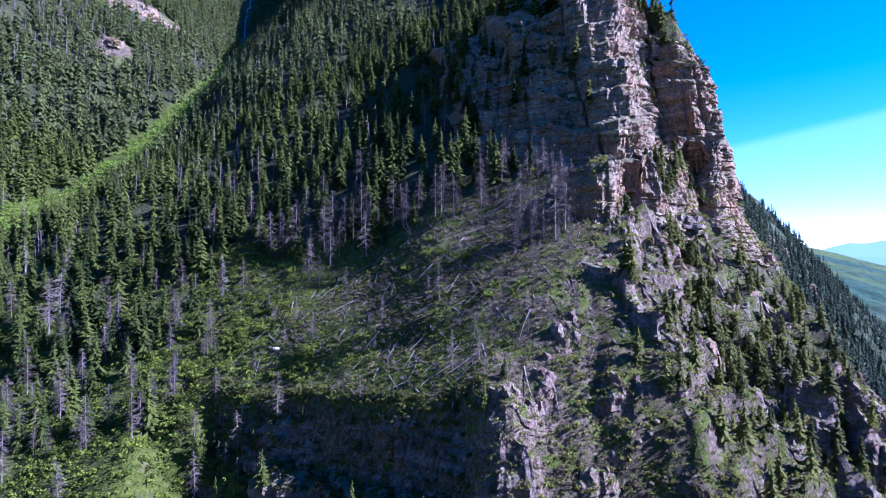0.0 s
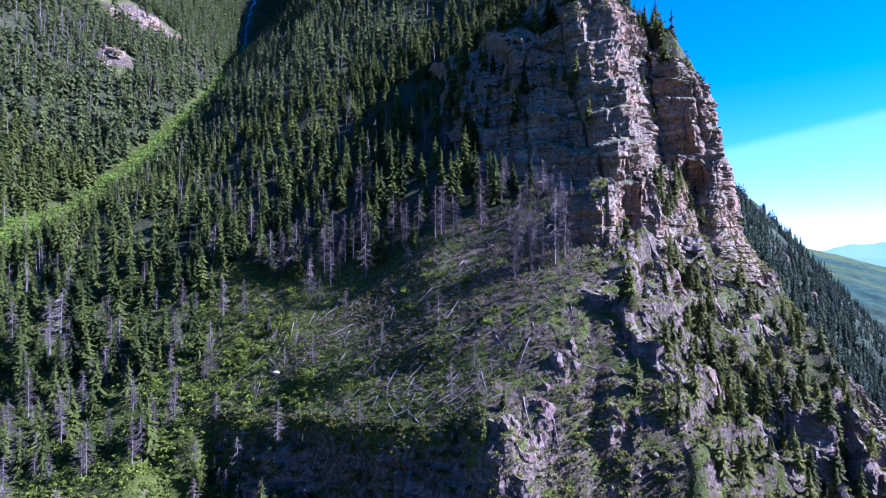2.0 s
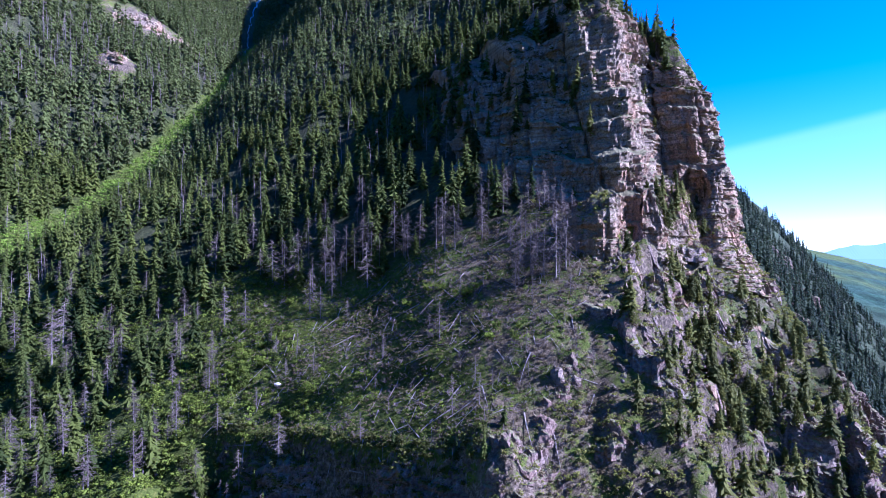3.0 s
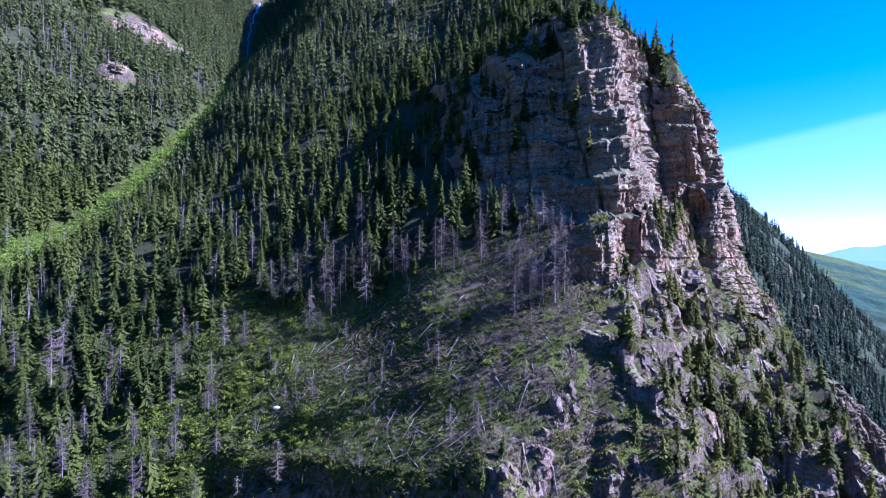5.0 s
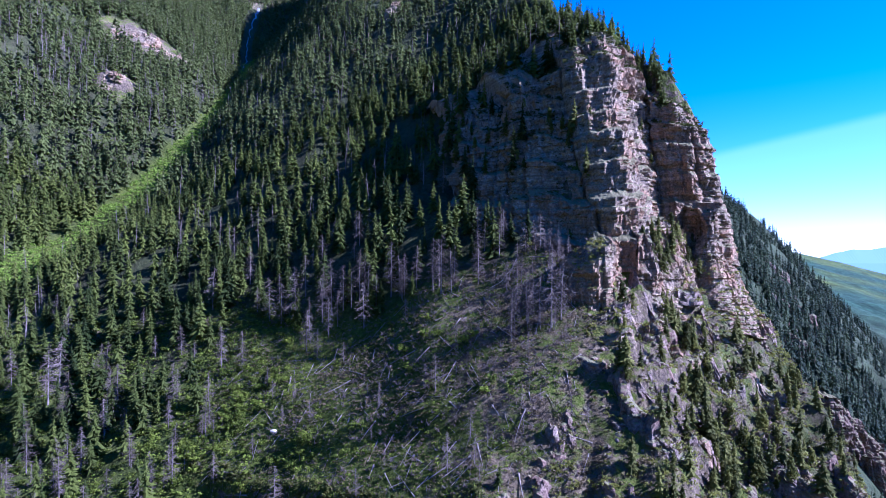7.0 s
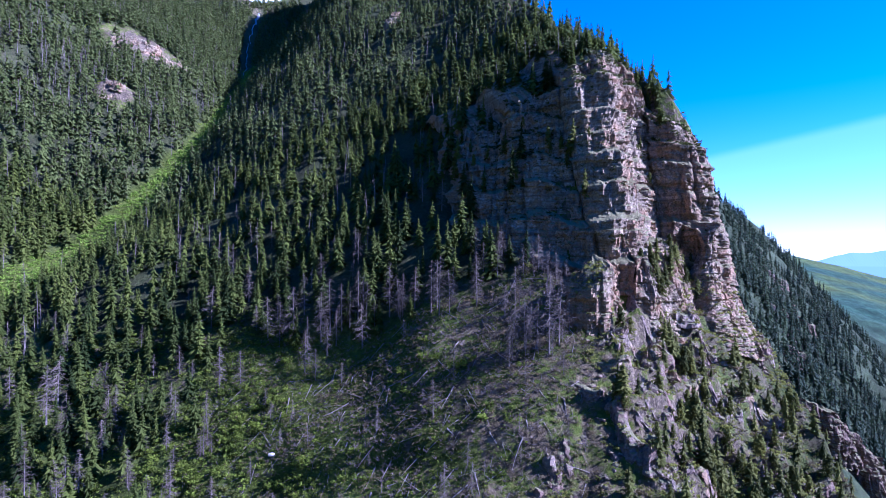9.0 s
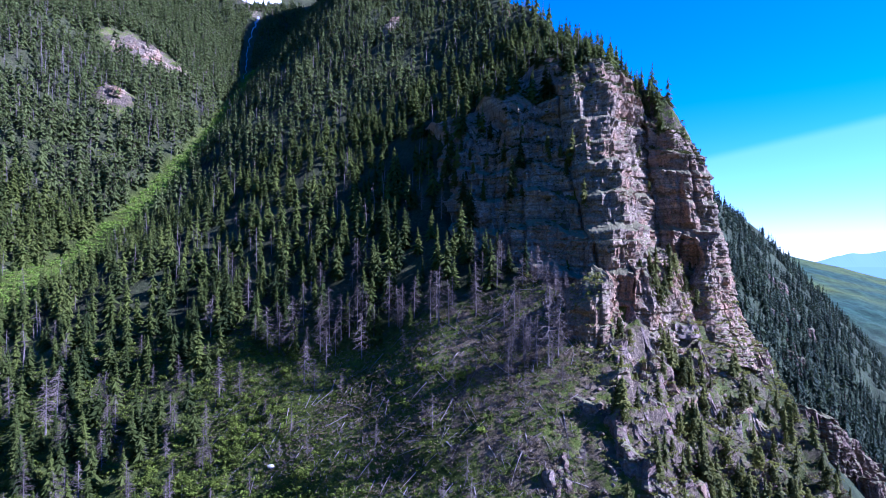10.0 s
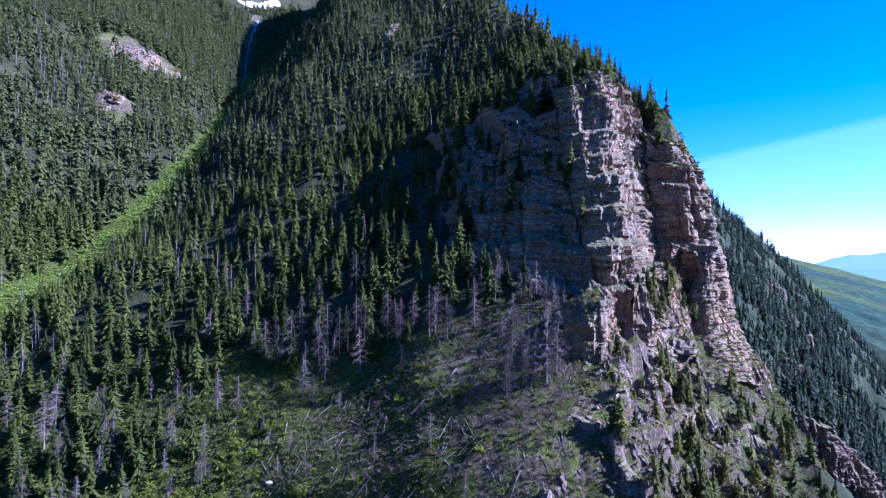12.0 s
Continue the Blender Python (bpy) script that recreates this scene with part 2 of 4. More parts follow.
def ground_material():
    m, n, l, p = material("mountain_ground", 0.95)
    vec, geo = place(n, l, (1, 1, 1))
    a = n.new("ShaderNodeAttribute")
    a.attribute_name = "cover"
    a2 = n.new("ShaderNodeAttribute")
    a2.attribute_name = "stone"
    soil = ramp(n, [(0.3, (0.048, 0.039, 0.023)), (0.5, (0.12, 0.095, 0.056)), (0.72, (0.235, 0.185, 0.112))])
    l.new(noise_tex(n, l, vec, 0.45, 8, 0.7), soil.inputs["Fac"])
    grass = ramp(n, [(0.3, (0.03, 0.043, 0.007)), (0.52, (0.08, 0.102, 0.014)), (0.7, (0.148, 0.152, 0.03))])
    l.new(noise_tex(n, l, vec, 0.6, 7, 0.7), grass.inputs["Fac"])
    lot = maths(n, l, "ADD", a.outputs["Fac"], maths(n, l, "MULTIPLY", maths(n, l, "SUBTRACT", noise_tex(n, l, vec, 0.16, 6, 0.7), 0.5), 2.6))
    sharp = ramp(n, [(0.38, (0, 0, 0)), (0.62, (1, 1, 1))])
    l.new(lot, sharp.inputs["Fac"])
    col = mixed(n, l, sharp.outputs["Color"], soil.outputs["Color"], grass.outputs["Color"])
    stone = ramp(n, [(0.34, (0.03, 0.025, 0.018)), (0.5, (0.115, 0.09, 0.06)), (0.66, (0.29, 0.23, 0.155))])
    l.new(noise_tex(n, l, vec, 0.9, 8, 0.75), stone.inputs["Fac"])
    a3 = n.new("ShaderNodeAttribute")
    a3.attribute_name = "litter"
    duff = ramp(n, [(0.35, (0.022, 0.028, 0.013)), (0.65, (0.062, 0.064, 0.028))])
    l.new(noise_tex(n, l, vec, 0.7, 6, 0.7), duff.inputs["Fac"])
    col = mixed(n, l, a3.outputs["Fac"], col, duff.outputs["Color"])
    a4 = n.new("ShaderNodeAttribute")
    a4.attribute_name = "woods"
    # distant forest cover, its blue-green holding haze in the colour
    hazy_woods = ramp(n, [(0.35, (0.012, 0.032, 0.02)), (0.65, (0.032, 0.068, 0.036))])
    l.new(noise_tex(n, l, vec, 0.06, 8, 0.75), hazy_woods.inputs["Fac"])
    col = mixed(n, l, a4.outputs["Fac"], col, hazy_woods.outputs["Color"])
    bare = maths(n, l, "ADD", a2.outputs["Fac"], maths(n, l, "MULTIPLY", maths(n, l, "SUBTRACT", noise_tex(n, l, vec, 0.22, 5, 0.7), 0.5), 2.0))
    lean = n.new("ShaderNodeSeparateXYZ")
    l.new(geo.outputs["True Normal"], lean.inputs[0])
    steep = maths(n, l, "MULTIPLY", maths(n, l, "SUBTRACT", 0.56, lean.outputs[2]), 1.6)
    steep = maths(n, l, "MULTIPLY", maths(n, l, "MAXIMUM", steep, 0.0), maths(n, l, "SUBTRACT", 1.0, a3.outputs["Fac"]))
    bare = maths(n, l, "ADD", bare, steep)
    bsharp = ramp(n, [(0.42, (0, 0, 0)), (0.58, (1, 1, 1))])
    l.new(bare, bsharp.inputs["Fac"])
    col = mixed(n, l, bsharp.outputs["Color"], col, stone.outputs["Color"])
    broad = ramp(n, [(0.35, (0.55, 0.55, 0.55)), (0.65, (1.15, 1.15, 1.15))])
    l.new(noise_tex(n, l, vec, 0.035, 5, 0.65), broad.inputs["Fac"])
    col = mixed(n, l, 1.0, col, broad.outputs["Color"], "MULTIPLY")
    l.new(col, p.inputs["Base Color"])
    bumped(n, l, p, noise_tex(n, l, vec, 1.3, 8, 0.78), 1.0, 0.8)
    return m


def leaf_material(name, low, high, grain=3.0, sheer=0.3):
    """Foliage: tone by tree, mottled by clump."""
    m, n, l, p = material(name, 0.75)
    vec, _ = place(n, l, (1, 1, 1))
    a = n.new("ShaderNodeAttribute")
    a.attribute_name = "tone"
    o = n.new("ShaderNodeObjectInfo")
    tone = maths(n, l, "ADD", a.outputs["Fac"], maths(n, l, "MULTIPLY", o.outputs["Random"], 0.8))
    tone = maths(n, l, "ADD", tone, maths(n, l, "MULTIPLY", maths(n, l, "SUBTRACT", noise_tex(n, l, vec, grain, 3), 0.5), 0.9), True)
    c = ramp(n, [(0.0, low), (1.0, high)])
    l.new(tone, c.inputs["Fac"])
    l.new(c.outputs["Color"], p.inputs["Base Color"])
    through_leaf = n.new("ShaderNodeBsdfTranslucent")
    l.new(c.outputs["Color"], through_leaf.inputs["Color"])
    blend = n.new("ShaderNodeMixShader")
    blend.inputs[0].default_value = sheer
    l.new(p.outputs["BSDF"], blend.inputs[1])
    l.new(through_leaf.outputs["BSDF"], blend.inputs[2])
    l.new(blend.outputs["Shader"], n["Material Output"].inputs["Surface"])
    return m


def plain_material(name, low, high, scale, rough=0.9):
    m, n, l, p = material(name, rough)
    vec, _ = place(n, l, (1, 1, 1))
    c = ramp(n, [(0.3, low), (0.7, high)])
    l.new(noise_tex(n, l, vec, scale, 6), c.inputs["Fac"])
    l.new(c.outputs["Color"], p.inputs["Base Color"])
    return m


ROCK = rock_material("banded_limestone", (0.41, 0.322, 0.212), (0.1, 0.079, 0.056), (0.29, 0.183, 0.105))
ROCK_LOW = rock_material("grey_ledge_rock", (0.29, 0.232, 0.18), (0.085, 0.068, 0.058), (0.215, 0.145, 0.105))
ROCK_BROWN = rock_material("brown_cliff_rock", (0.2, 0.145, 0.105), (0.06, 0.046, 0.038), (0.15, 0.1, 0.07))
GROUND = ground_material()
NEEDLES = leaf_material("spruce_needles", (0.022, 0.034, 0.008), (0.102, 0.124, 0.019), sheer=0.4)
NEEDLES_FAR = leaf_material("fir_needles", (0.02, 0.032, 0.011), (0.085, 0.105, 0.026), 0.8, sheer=0.4)
NEEDLES_DARK = leaf_material("dark_fir_needles", (0.016, 0.028, 0.014), (0.068, 0.094, 0.036), 0.6)
DRY = leaf_material("dry_herbs", (0.045, 0.038, 0.02), (0.165, 0.132, 0.064), 1.5)
JUNIPER = leaf_material("juniper_foliage", (0.046, 0.054, 0.014), (0.2, 0.205, 0.04), sheer=0.48)
SHRUB = leaf_material("shrub_leaves", (0.034, 0.048, 0.007), (0.15, 0.19, 0.018))
MEADOW = leaf_material("ravine_leaves", (0.068, 0.112, 0.012), (0.175, 0.255, 0.024))
TWIGS = leaf_material("dead_twigs", (0.07, 0.057, 0.046), (0.168, 0.137, 0.112), sheer=0.0)
BARK = plain_material("conifer_bark", (0.06, 0.045, 0.035), (0.15, 0.115, 0.09), 3.0)
DEADWOOD = plain_material("weathered_deadwood", (0.075, 0.063, 0.058), (0.22, 0.188, 0.172), 2.0)
LOGWOOD = plain_material("bleached_log_wood", (0.1, 0.086, 0.073), (0.29, 0.25, 0.21), 0.8)
SNOW = plain_material("old_snow", (0.66, 0.67, 0.70), (0.86, 0.87, 0.9), 0.4, 0.6)
WATER = plain_material("white_water", (0.12, 0.125, 0.13), (0.34, 0.35, 0.37), 0.5, 0.5)


# ---- building kit ----
def mesh_of(name, verts, faces, mats, index=None, smooth_faces=False, **attributes):
    """A mesh from arrays: verts (n, 3), faces (m, 3 or 4)."""
    me = bpy.data.meshes.new(name)
    k = faces.shape[1]
    me.vertices.add(len(verts))
    me.vertices.foreach_set("co", np.ascontiguousarray(verts, dtype=np.float32).ravel())
    me.loops.add(faces.size)
    me.loops.foreach_set("vertex_index", np.ascontiguousarray(faces, dtype=np.int32).ravel())
    me.polygons.add(len(faces))
    me.polygons.foreach_set("loop_start", np.arange(0, faces.size, k, dtype=np.int32))
    me.polygons.foreach_set("use_smooth", np.full(len(faces), smooth_faces))
    for m in mats:
        me.materials.append(m)
    if index is not None:
        me.polygons.foreach_set("material_index", np.ascontiguousarray(index, dtype=np.int32))
    for key, values in attributes.items():
        me.attributes.new(key, "FLOAT", "POINT").data.foreach_set("value", np.ascontiguousarray(values, dtype=np.float32))
    me.update(calc_edges=True)
    return me


def grid_faces(rows, cols):
    i = np.arange(rows * cols).reshape(rows, cols)
    return np.stack([i[:-1, :-1], i[:-1, 1:], i[1:, 1:], i[1:, :-1]], -1).reshape(-1, 4)


def rock_wall(name, points, label, mat, parent=None, step=0.6, batter=0.12, seed=1, rough=1.0, back=14.0, rise=5.0, inward=(-0.25, 0.97), blocks=3.4, hinge=0.5, flute=1.0, category="cliff"):
    """A cliff of level beds and upright joints. points along its front, as one walks with the rock on the left hand: x, y, foot, rim, or x, y, z of the foot and of a rim that lies further back."""
    rng = np.random.default_rng(seed)
    pts = np.array([p if len(p) == 6 else (*p[:3], p[0], p[1], p[3]) for p in points], float)
    ix, iy = np.array(inward) / np.hypot(*inward)
    away = np.array([ix, iy, 0, ix, iy, 0]) * back
    pts = np.concatenate([pts[:1] + away, pts, pts[-1:] + away])
    middle = 0.5 * (pts[:, :2] + pts[:, 3:5])
    run = np.concatenate([[0], np.cumsum(np.hypot(*np.diff(middle, axis=0).T))])
    n = max(8, int(run[-1] / step))
    u = np.linspace(0, run[-1], n)
    x, y, foot, rim_x, rim_y, rim = (np.interp(u, run, pts[:, k]) for k in range(6))
    kernel = np.ones(5) / 5
    sx, sy = (np.convolve(np.pad(v, 2, mode="edge"), kernel, "valid") for v in (0.5 * (x + rim_x), 0.5 * (y + rim_y)))
    tx, ty = np.gradient(sx), np.gradient(sy)
    size = np.hypot(tx, ty) + 1e-6
    kern2 = np.ones(7) / 7
    nx, ny = (np.convolve(np.pad(v, 3, mode="edge"), kern2, "valid") for v in (ty / size, -tx / size))
    rim = rim + rough * (1.6 * vnoise(u / 6, 0, 0, seed + 1) + 1.1 * vnoise(u / 2.2, 3, 0, seed + 19)) + np.round(1.6 * vnoise(u / 3.1, 5, 0, seed + 2)) * 0.8 * rough
    tall = float(np.max(rim - foot))
    rows = max(6, int(tall / (step * 0.75)))
    v = np.linspace(0, 1, rows)[:, None]
    z = foot + (rim - foot) * v
    edges = np.cumsum(0.45 + rng.gamma(1.3, 1.15, 200)) + float(np.min(foot)) - 5
    shelf = rng.normal(0, 0.2, 201) + 0.6 * np.repeat(rng.uniform(-0.7, 0.7, 41), 5)[:201]
    dip = z + 0.6 * vnoise(u / 25, 0, 0, seed + 3)
    bed = np.searchsorted(edges, dip)
    into = (dip - edges[np.clip(bed - 1, 0, 199)]) / np.maximum(edges[np.clip(bed, 0, 199)] - edges[np.clip(bed - 1, 0, 199)], 0.1)
    group = bed // 3
    along = u[None, :] / (blocks * (0.5 + 2.2 * hashed(group, 3 + 0 * bed, 0 * bed, seed))) + hashed(group, 7 + 0 * bed, 0 * bed, seed) * 9 + 0.7 * vnoise(u[None, :] / 4, z / 5, 0, seed + 4)
    cell = np.floor(along).astype(np.int64)
    frac = along - cell
    off = shelf[bed] * rough + rough * 0.9 * (hashed(cell, group, 0 * cell, seed + 5) - 0.5) + rough * 0.5 * (hashed(cell * 3 + np.floor(frac * 2.3).astype(np.int64), bed, 0 * cell, seed + 6) - 0.5)
    crack = (frac < 0.08) & (hashed(cell, group, 0 * cell, seed + 12) > 0.45) | (into < 0.14) & (vnoise(u[None, :] / 5, bed * 3.3, 0, seed + 13) > 0.25)
    off = off - rough * 0.5 * crack + flute * rough * (0.75 * vnoise(u[None, :] / 1.9, z / 13, 0, seed + 15) + 0.4 * vnoise(u[None, :] / 0.9, z / 6, 0, seed + 16))
    fissure = np.abs(vnoise(u[None, :] / 7, z / 60, 0, seed + 17))
    off = off - flute * rough * 1.5 * (1 - smooth(0.0, 0.09, fissure))
    off = off + rough * (3.4 * vnoise(u[None, :] / 15, z / 40, 0, seed + 7) + 1.2 * vnoise(u[None, :] / 6.5, z / 22, 0, seed + 8)) + rough * (0.5 * vnoise(u[None, :] / 2.6, z / 2.2, 0, seed + 9) + 0.4 * vnoise(u[None, :] / 1.2, z / 0.9, 0, seed + 14))
    off = 0.45 * off + 0.55 * 0.5 * np.round(off / 0.5)
    off = off + batter * (foot + hinge * (rim - foot) - z) - 0.9 * smooth(0.9, 1.0, v)
    # steep risers and sloping benches in turn, where the rim lies behind the foot
    bench = np.cumsum(rng.uniform(7, 19, 40)) + float(np.min(foot)) - 8
    at = z + 2.5 * vnoise(u / 16, 0, 0, seed + 21) + 1.0 * vnoise(u / 5, 4, 0, seed + 22)
    which = np.clip(np.searchsorted(bench, at), 1, 39)
    t = np.clip((at - bench[which - 1]) / (bench[which] - bench[which - 1]), 0, 1)
    keen = np.clip(0.75 + 0.6 * vnoise(u[None, :] / 11, which * 2.7, 0, seed + 23), 0.2, 1.0)
    gain = (0.24 * t + 0.76 * smooth(0.8, 1.0, t) - t) * keen * (bench[which] - bench[which - 1])
    lean_back = np.clip(v + gain / np.maximum(rim - foot, 1) * smooth(0, 0.06, v) * (1 - smooth(0.94, 1, v)), 0, 1)
    walls = np.stack([x + (rim_x - x) * lean_back + nx * off, y + (rim_y - y) * lean_back + ny * off, z], -1)
    caps = []
    soft = np.ones(15) / 15
    level = np.convolve(np.pad(rim, 7, mode="edge"), soft, "valid")
    edge_x, edge_y = (np.convolve(np.pad(walls[-1, :, k], 7, mode="edge"), soft, "valid") for k in (0, 1))
    for k in range(1, 11):
        f = k / 10
        g = min(1, 3 * f)
        lump = min(back, 12) * 0.16 * (vnoise(u / 4.5, f * back / 4.5, 0, seed + 10) + 0.6 * vnoise(u / 1.9, f * back / 2, 0, seed + 18)) * g * (1 - f)
        caps.append(np.stack([walls[-1, :, 0] * (1 - g) + edge_x * g + ix * back * f, walls[-1, :, 1] * (1 - g) + edge_y * g + iy * back * f, rim * (1 - g) + level * g + rise * f + lump - 6 * smooth(0.8, 1, f)], -1))
    verts = np.concatenate([walls, np.array(caps)], 0)
    ob = new(name, mesh_of(name, verts.reshape(-1, 3), grid_faces(rows + 10, n), [mat]))
    tagged(ob, label, category)
    return ob


def outcrop(x, y, width, height, face, seed, mat=None, batter=0.2, rough=1.0, label="small weathered rock outcrop on the steep slope"):
    """A small crag: its middle, its size, and the heading that it faces (degrees, 0 towards +x, -90 towards -y)."""
    a = radians(face)
    out, along = np.array([math.cos(a), math.sin(a)]), np.array([-math.sin(a), math.cos(a)])
    points = []
    for q in (-1, -0.75, -0.4, 0, 0.4, 0.75, 1):
        p = np.array([x, y]) + along * q * width / 2 - out * (0.35 * width * q * q)
        g = float(land(*p))
        points.append((p[0], p[1], g - 3, max(g, float(land(x, y))) + height * (1 - 0.75 * abs(q) ** 1.5)))
    return rock_wall("rock_outcrop", points, label, mat or ROCK_LOW, step=0.48 if width < 10 else 0.65 if width < 20 else 0.9, batter=batter, seed=seed, rough=rough, flute=0.5, back=1.6 + 0.2 * height, rise=-1.2, inward=tuple(-out), blocks=1.0, category="rock")


def spike(rng, a, b, width):
    """A thin tapering stick from a to b: four points, three faces."""
    a, b = np.array(a, float), np.array(b, float)
    d = (b - a) / (np.linalg.norm(b - a) + 1e-9)
    s = np.cross(d, [0.3, 0.5, 0.81])
    s /= np.linalg.norm(s) + 1e-9
    t = np.cross(d, s)
    return np.array([a + s * width, a - 0.5 * s * width + 0.87 * t * width, a - 0.5 * s * width - 0.87 * t * width, b]), np.array([[0, 1, 3], [1, 2, 3], [2, 0, 3]])


class Soup:
    """Gathers triangles."""

    def __init__(self):
        self.v, self.f, self.n = [], [], 0

    def add(self, v, f):
        self.v.append(np.asarray(v, float))
        self.f.append(np.asarray(f) + self.n)
        self.n += len(v)

    def out(self):
        return np.concatenate(self.v), np.concatenate(self.f)


def stem(rng, height, radius, sides=6, bend=0.02, top=0.06, rings=6):
    """A tapered, slightly bent trunk."""
    soup = Soup()
    lean = rng.normal(0, bend, 2)
    v = []
    for k in range(rings):
        f = k / (rings - 1)
        r = radius * ((1 - f) ** 0.8 + top) * (1.35 if k == 0 else 1)
        cx, cy = lean * height * f * f
        for s in range(sides):
            a = 2 * math.pi * s / sides
            v.append((cx + r * math.cos(a), cy + r * math.sin(a), -0.8 * (k == 0) + height * f))
    f = []
    for k in range(rings - 1):
        for s in range(sides):
            a, b = k * sides + s, k * sides + (s + 1) % sides
            f += [(a, b, b + sides), (a, b + sides, a + sides)]
    soup.add(v, f)
    return (*soup.out(), lean)


def conifer(seed, height, radius, whorls, per, ragged=0.3, bare=0.1, shape=0.85, droop=0.3, fine=True, wide=0.3):
    """Trunk and crown of a conifer, as arrays."""
    rng = np.random.default_rng(seed)
    trunk_v, trunk_f, lean = stem(rng, height * 0.97, 0.016 * height, 5 if fine else 3, rings=6 if fine else 2)
    soup = Soup()
    for i in range(whorls):
        f = (i + 0.5) / whorls
        z0 = height * (bare + (1 - bare) * f)
        reach = radius * (1 - f) ** shape * min(1, 0.6 + 3 * f) * (1 + 0.2 * rng.normal()) + 0.12
        turn = rng.uniform(0, 6.3)
        for k in range(per):
            a = turn + 2 * math.pi * (k + rng.uniform(-0.3, 0.3)) / per
            r = max(0.25, reach * rng.uniform(1 - 1.6 * ragged, 1 + 0.5 * ragged))
            z = z0 + rng.uniform(-0.8, 0.8) * height / whorls
            fz = z / height
            cx, cy = lean * height * fz * fz
            d, s = np.array([math.cos(a), math.sin(a), 0]), np.array([-math.sin(a), math.cos(a), 0])
            w = min(0.3 * wide + 0.72, (wide + 0.12 * rng.random()) * r + 0.10)
            drop = droop * r * rng.uniform(0.5, 1.5)
            root = np.array([cx, cy, z + 0.10 * r])
            mid = root + d * r * 0.55 + [0, 0, -0.25 * drop + 0.06 * r]
            tip = root + d * r + [0, 0, -drop + 0.10 * r]
            left = root + d * r * 0.5 + s * w + [0, 0, -0.65 * drop - 0.12]
            right = root + d * r * 0.5 - s * w + [0, 0, -0.65 * drop - 0.12]
            if fine:
                soup.add([root, left, mid, right, tip], [(0, 1, 2), (0, 2, 3), (1, 4, 2), (2, 4, 3)])
            else:
                soup.add([root, left, right, tip], [(0, 1, 3), (0, 3, 2)])
    v, f = spike(rng, (*(lean * height * 0.86), height * 0.9), (*(lean * height), height * 1.02), 0.22)
    soup.add(v, f)
    return trunk_v, trunk_f, *soup.out()


def pine(seed, height, radius, lobes=12, clumps=10):
    """Trunk and an irregular crown of leaf clumps, as arrays."""
    rng = np.random.default_rng(seed)
    trunk_v, trunk_f, lean = stem(rng, height * 0.95, 0.018 * height, 4, rings=3)
    soup = Soup()
    for i in range(lobes):
        f = 0.1 + 0.86 * (i + rng.uniform(0, 0.9)) / lobes
        wide = radius * (1 - f) ** 0.7
        a = rng.uniform(0, 6.3)
        o = wide * rng.uniform(0.05, 0.6)
        c0 = np.array([lean[0] * height * f * f + o * math.cos(a), lean[1] * height * f * f + o * math.sin(a), height * f])
        r = 0.25 + wide * rng.uniform(0.4, 0.7)
        for _ in range(clumps):
            d = rng.normal(size=3)
            d[2] = d[2] * 0.9 + 0.15
            d /= np.linalg.norm(d)
            c = c0 + d * r * rng.uniform(0.45, 1.1) * np.array([1, 1, 1.25])
            s = np.cross(d, rng.normal(size=3))
            s /= np.linalg.norm(s)
            t = np.cross(d, s)
            e = rng.uniform(0.26, 0.5) * (0.6 + 0.05 * height)
            soup.add([c + s * e, c + t * e * 0.85 - d * e * 0.45, c - s * e, c - t * e * 0.85 - d * e * 0.45], [(0, 1, 2), (0, 2, 3)])
    return trunk_v, trunk_f, *soup.out()


def snag(seed, height, branches, reach, twigs=2):
    """Trunk and bare branches of a dead conifer, as arrays."""
    rng = np.random.default_rng(seed)
    trunk_v, trunk_f, lean = stem(rng, height, 0.009 * height + 0.03, 5, 0.03, 0.12)
    soup = Soup()
    for i in range(branches):
        f = 0.16 + 0.82 * (i + rng.random()) / branches
        z = height * f
        cx, cy = lean * height * f * f
        a = rng.uniform(0, 6.3)
        r = reach * (1.05 - f) ** 0.7 * rng.uniform(0.35, 1.1) * (0.55 + 0.9 * min(1, f / 0.4)) + 0.15
        d = np.array([math.cos(a), math.sin(a), 0])
        root = np.array([cx, cy, z])
        tip = root + d * r + [0, 0, r * rng.uniform(-0.6, 0.2)]
        soup.add(*spike(rng, root, tip, 0.06))
        for _ in range(twigs):
            q = rng.uniform(0.3, 0.9)
            p = root + (tip - root) * q
            e = p + np.array([math.cos(a + rng.normal(0, 0.9)), math.sin(a + rng.normal(0, 0.9)), 0]) * r * 0.5 + [0, 0, r * rng.uniform(-0.5, 0.15)]
            soup.add(*spike(rng, p, e, 0.045))
    return trunk_v, trunk_f, *soup.out()


def bush(seed, width, height, clumps, leaf=0.35):
    """A shrub's leaves in uneven lobes, as arrays."""
    rng = np.random.default_rng(seed)
    soup = Soup()
    lobes = [(rng.normal(0, 0.3 * width, 2), rng.uniform(0.35, 0.75) * height, rng.uniform(0.22, 0.4) * width) for _ in range(6)]
    for i in range(clumps):
        (cx, cy), cz, r = lobes[i % 6]
        d = rng.normal(size=3)
        d /= np.linalg.norm(d)
        c = np.array([cx, cy, cz]) + d * r * rng.uniform(0.55, 1.05) * np.array([1, 1, 0.9])
        c[2] = max(c[2], 0.1)
        s = np.cross(d, rng.normal(size=3))
        s /= np.linalg.norm(s)
        t = np.cross(d, s)
        e = leaf * rng.uniform(0.6, 1.4)
        soup.add([c + s * e, c + t * e * 0.75 - d * e * 0.4, c - s * e, c - t * e * 0.75 - d * e * 0.4], [(0, 1, 2), (0, 2, 3)])
    return soup.out()


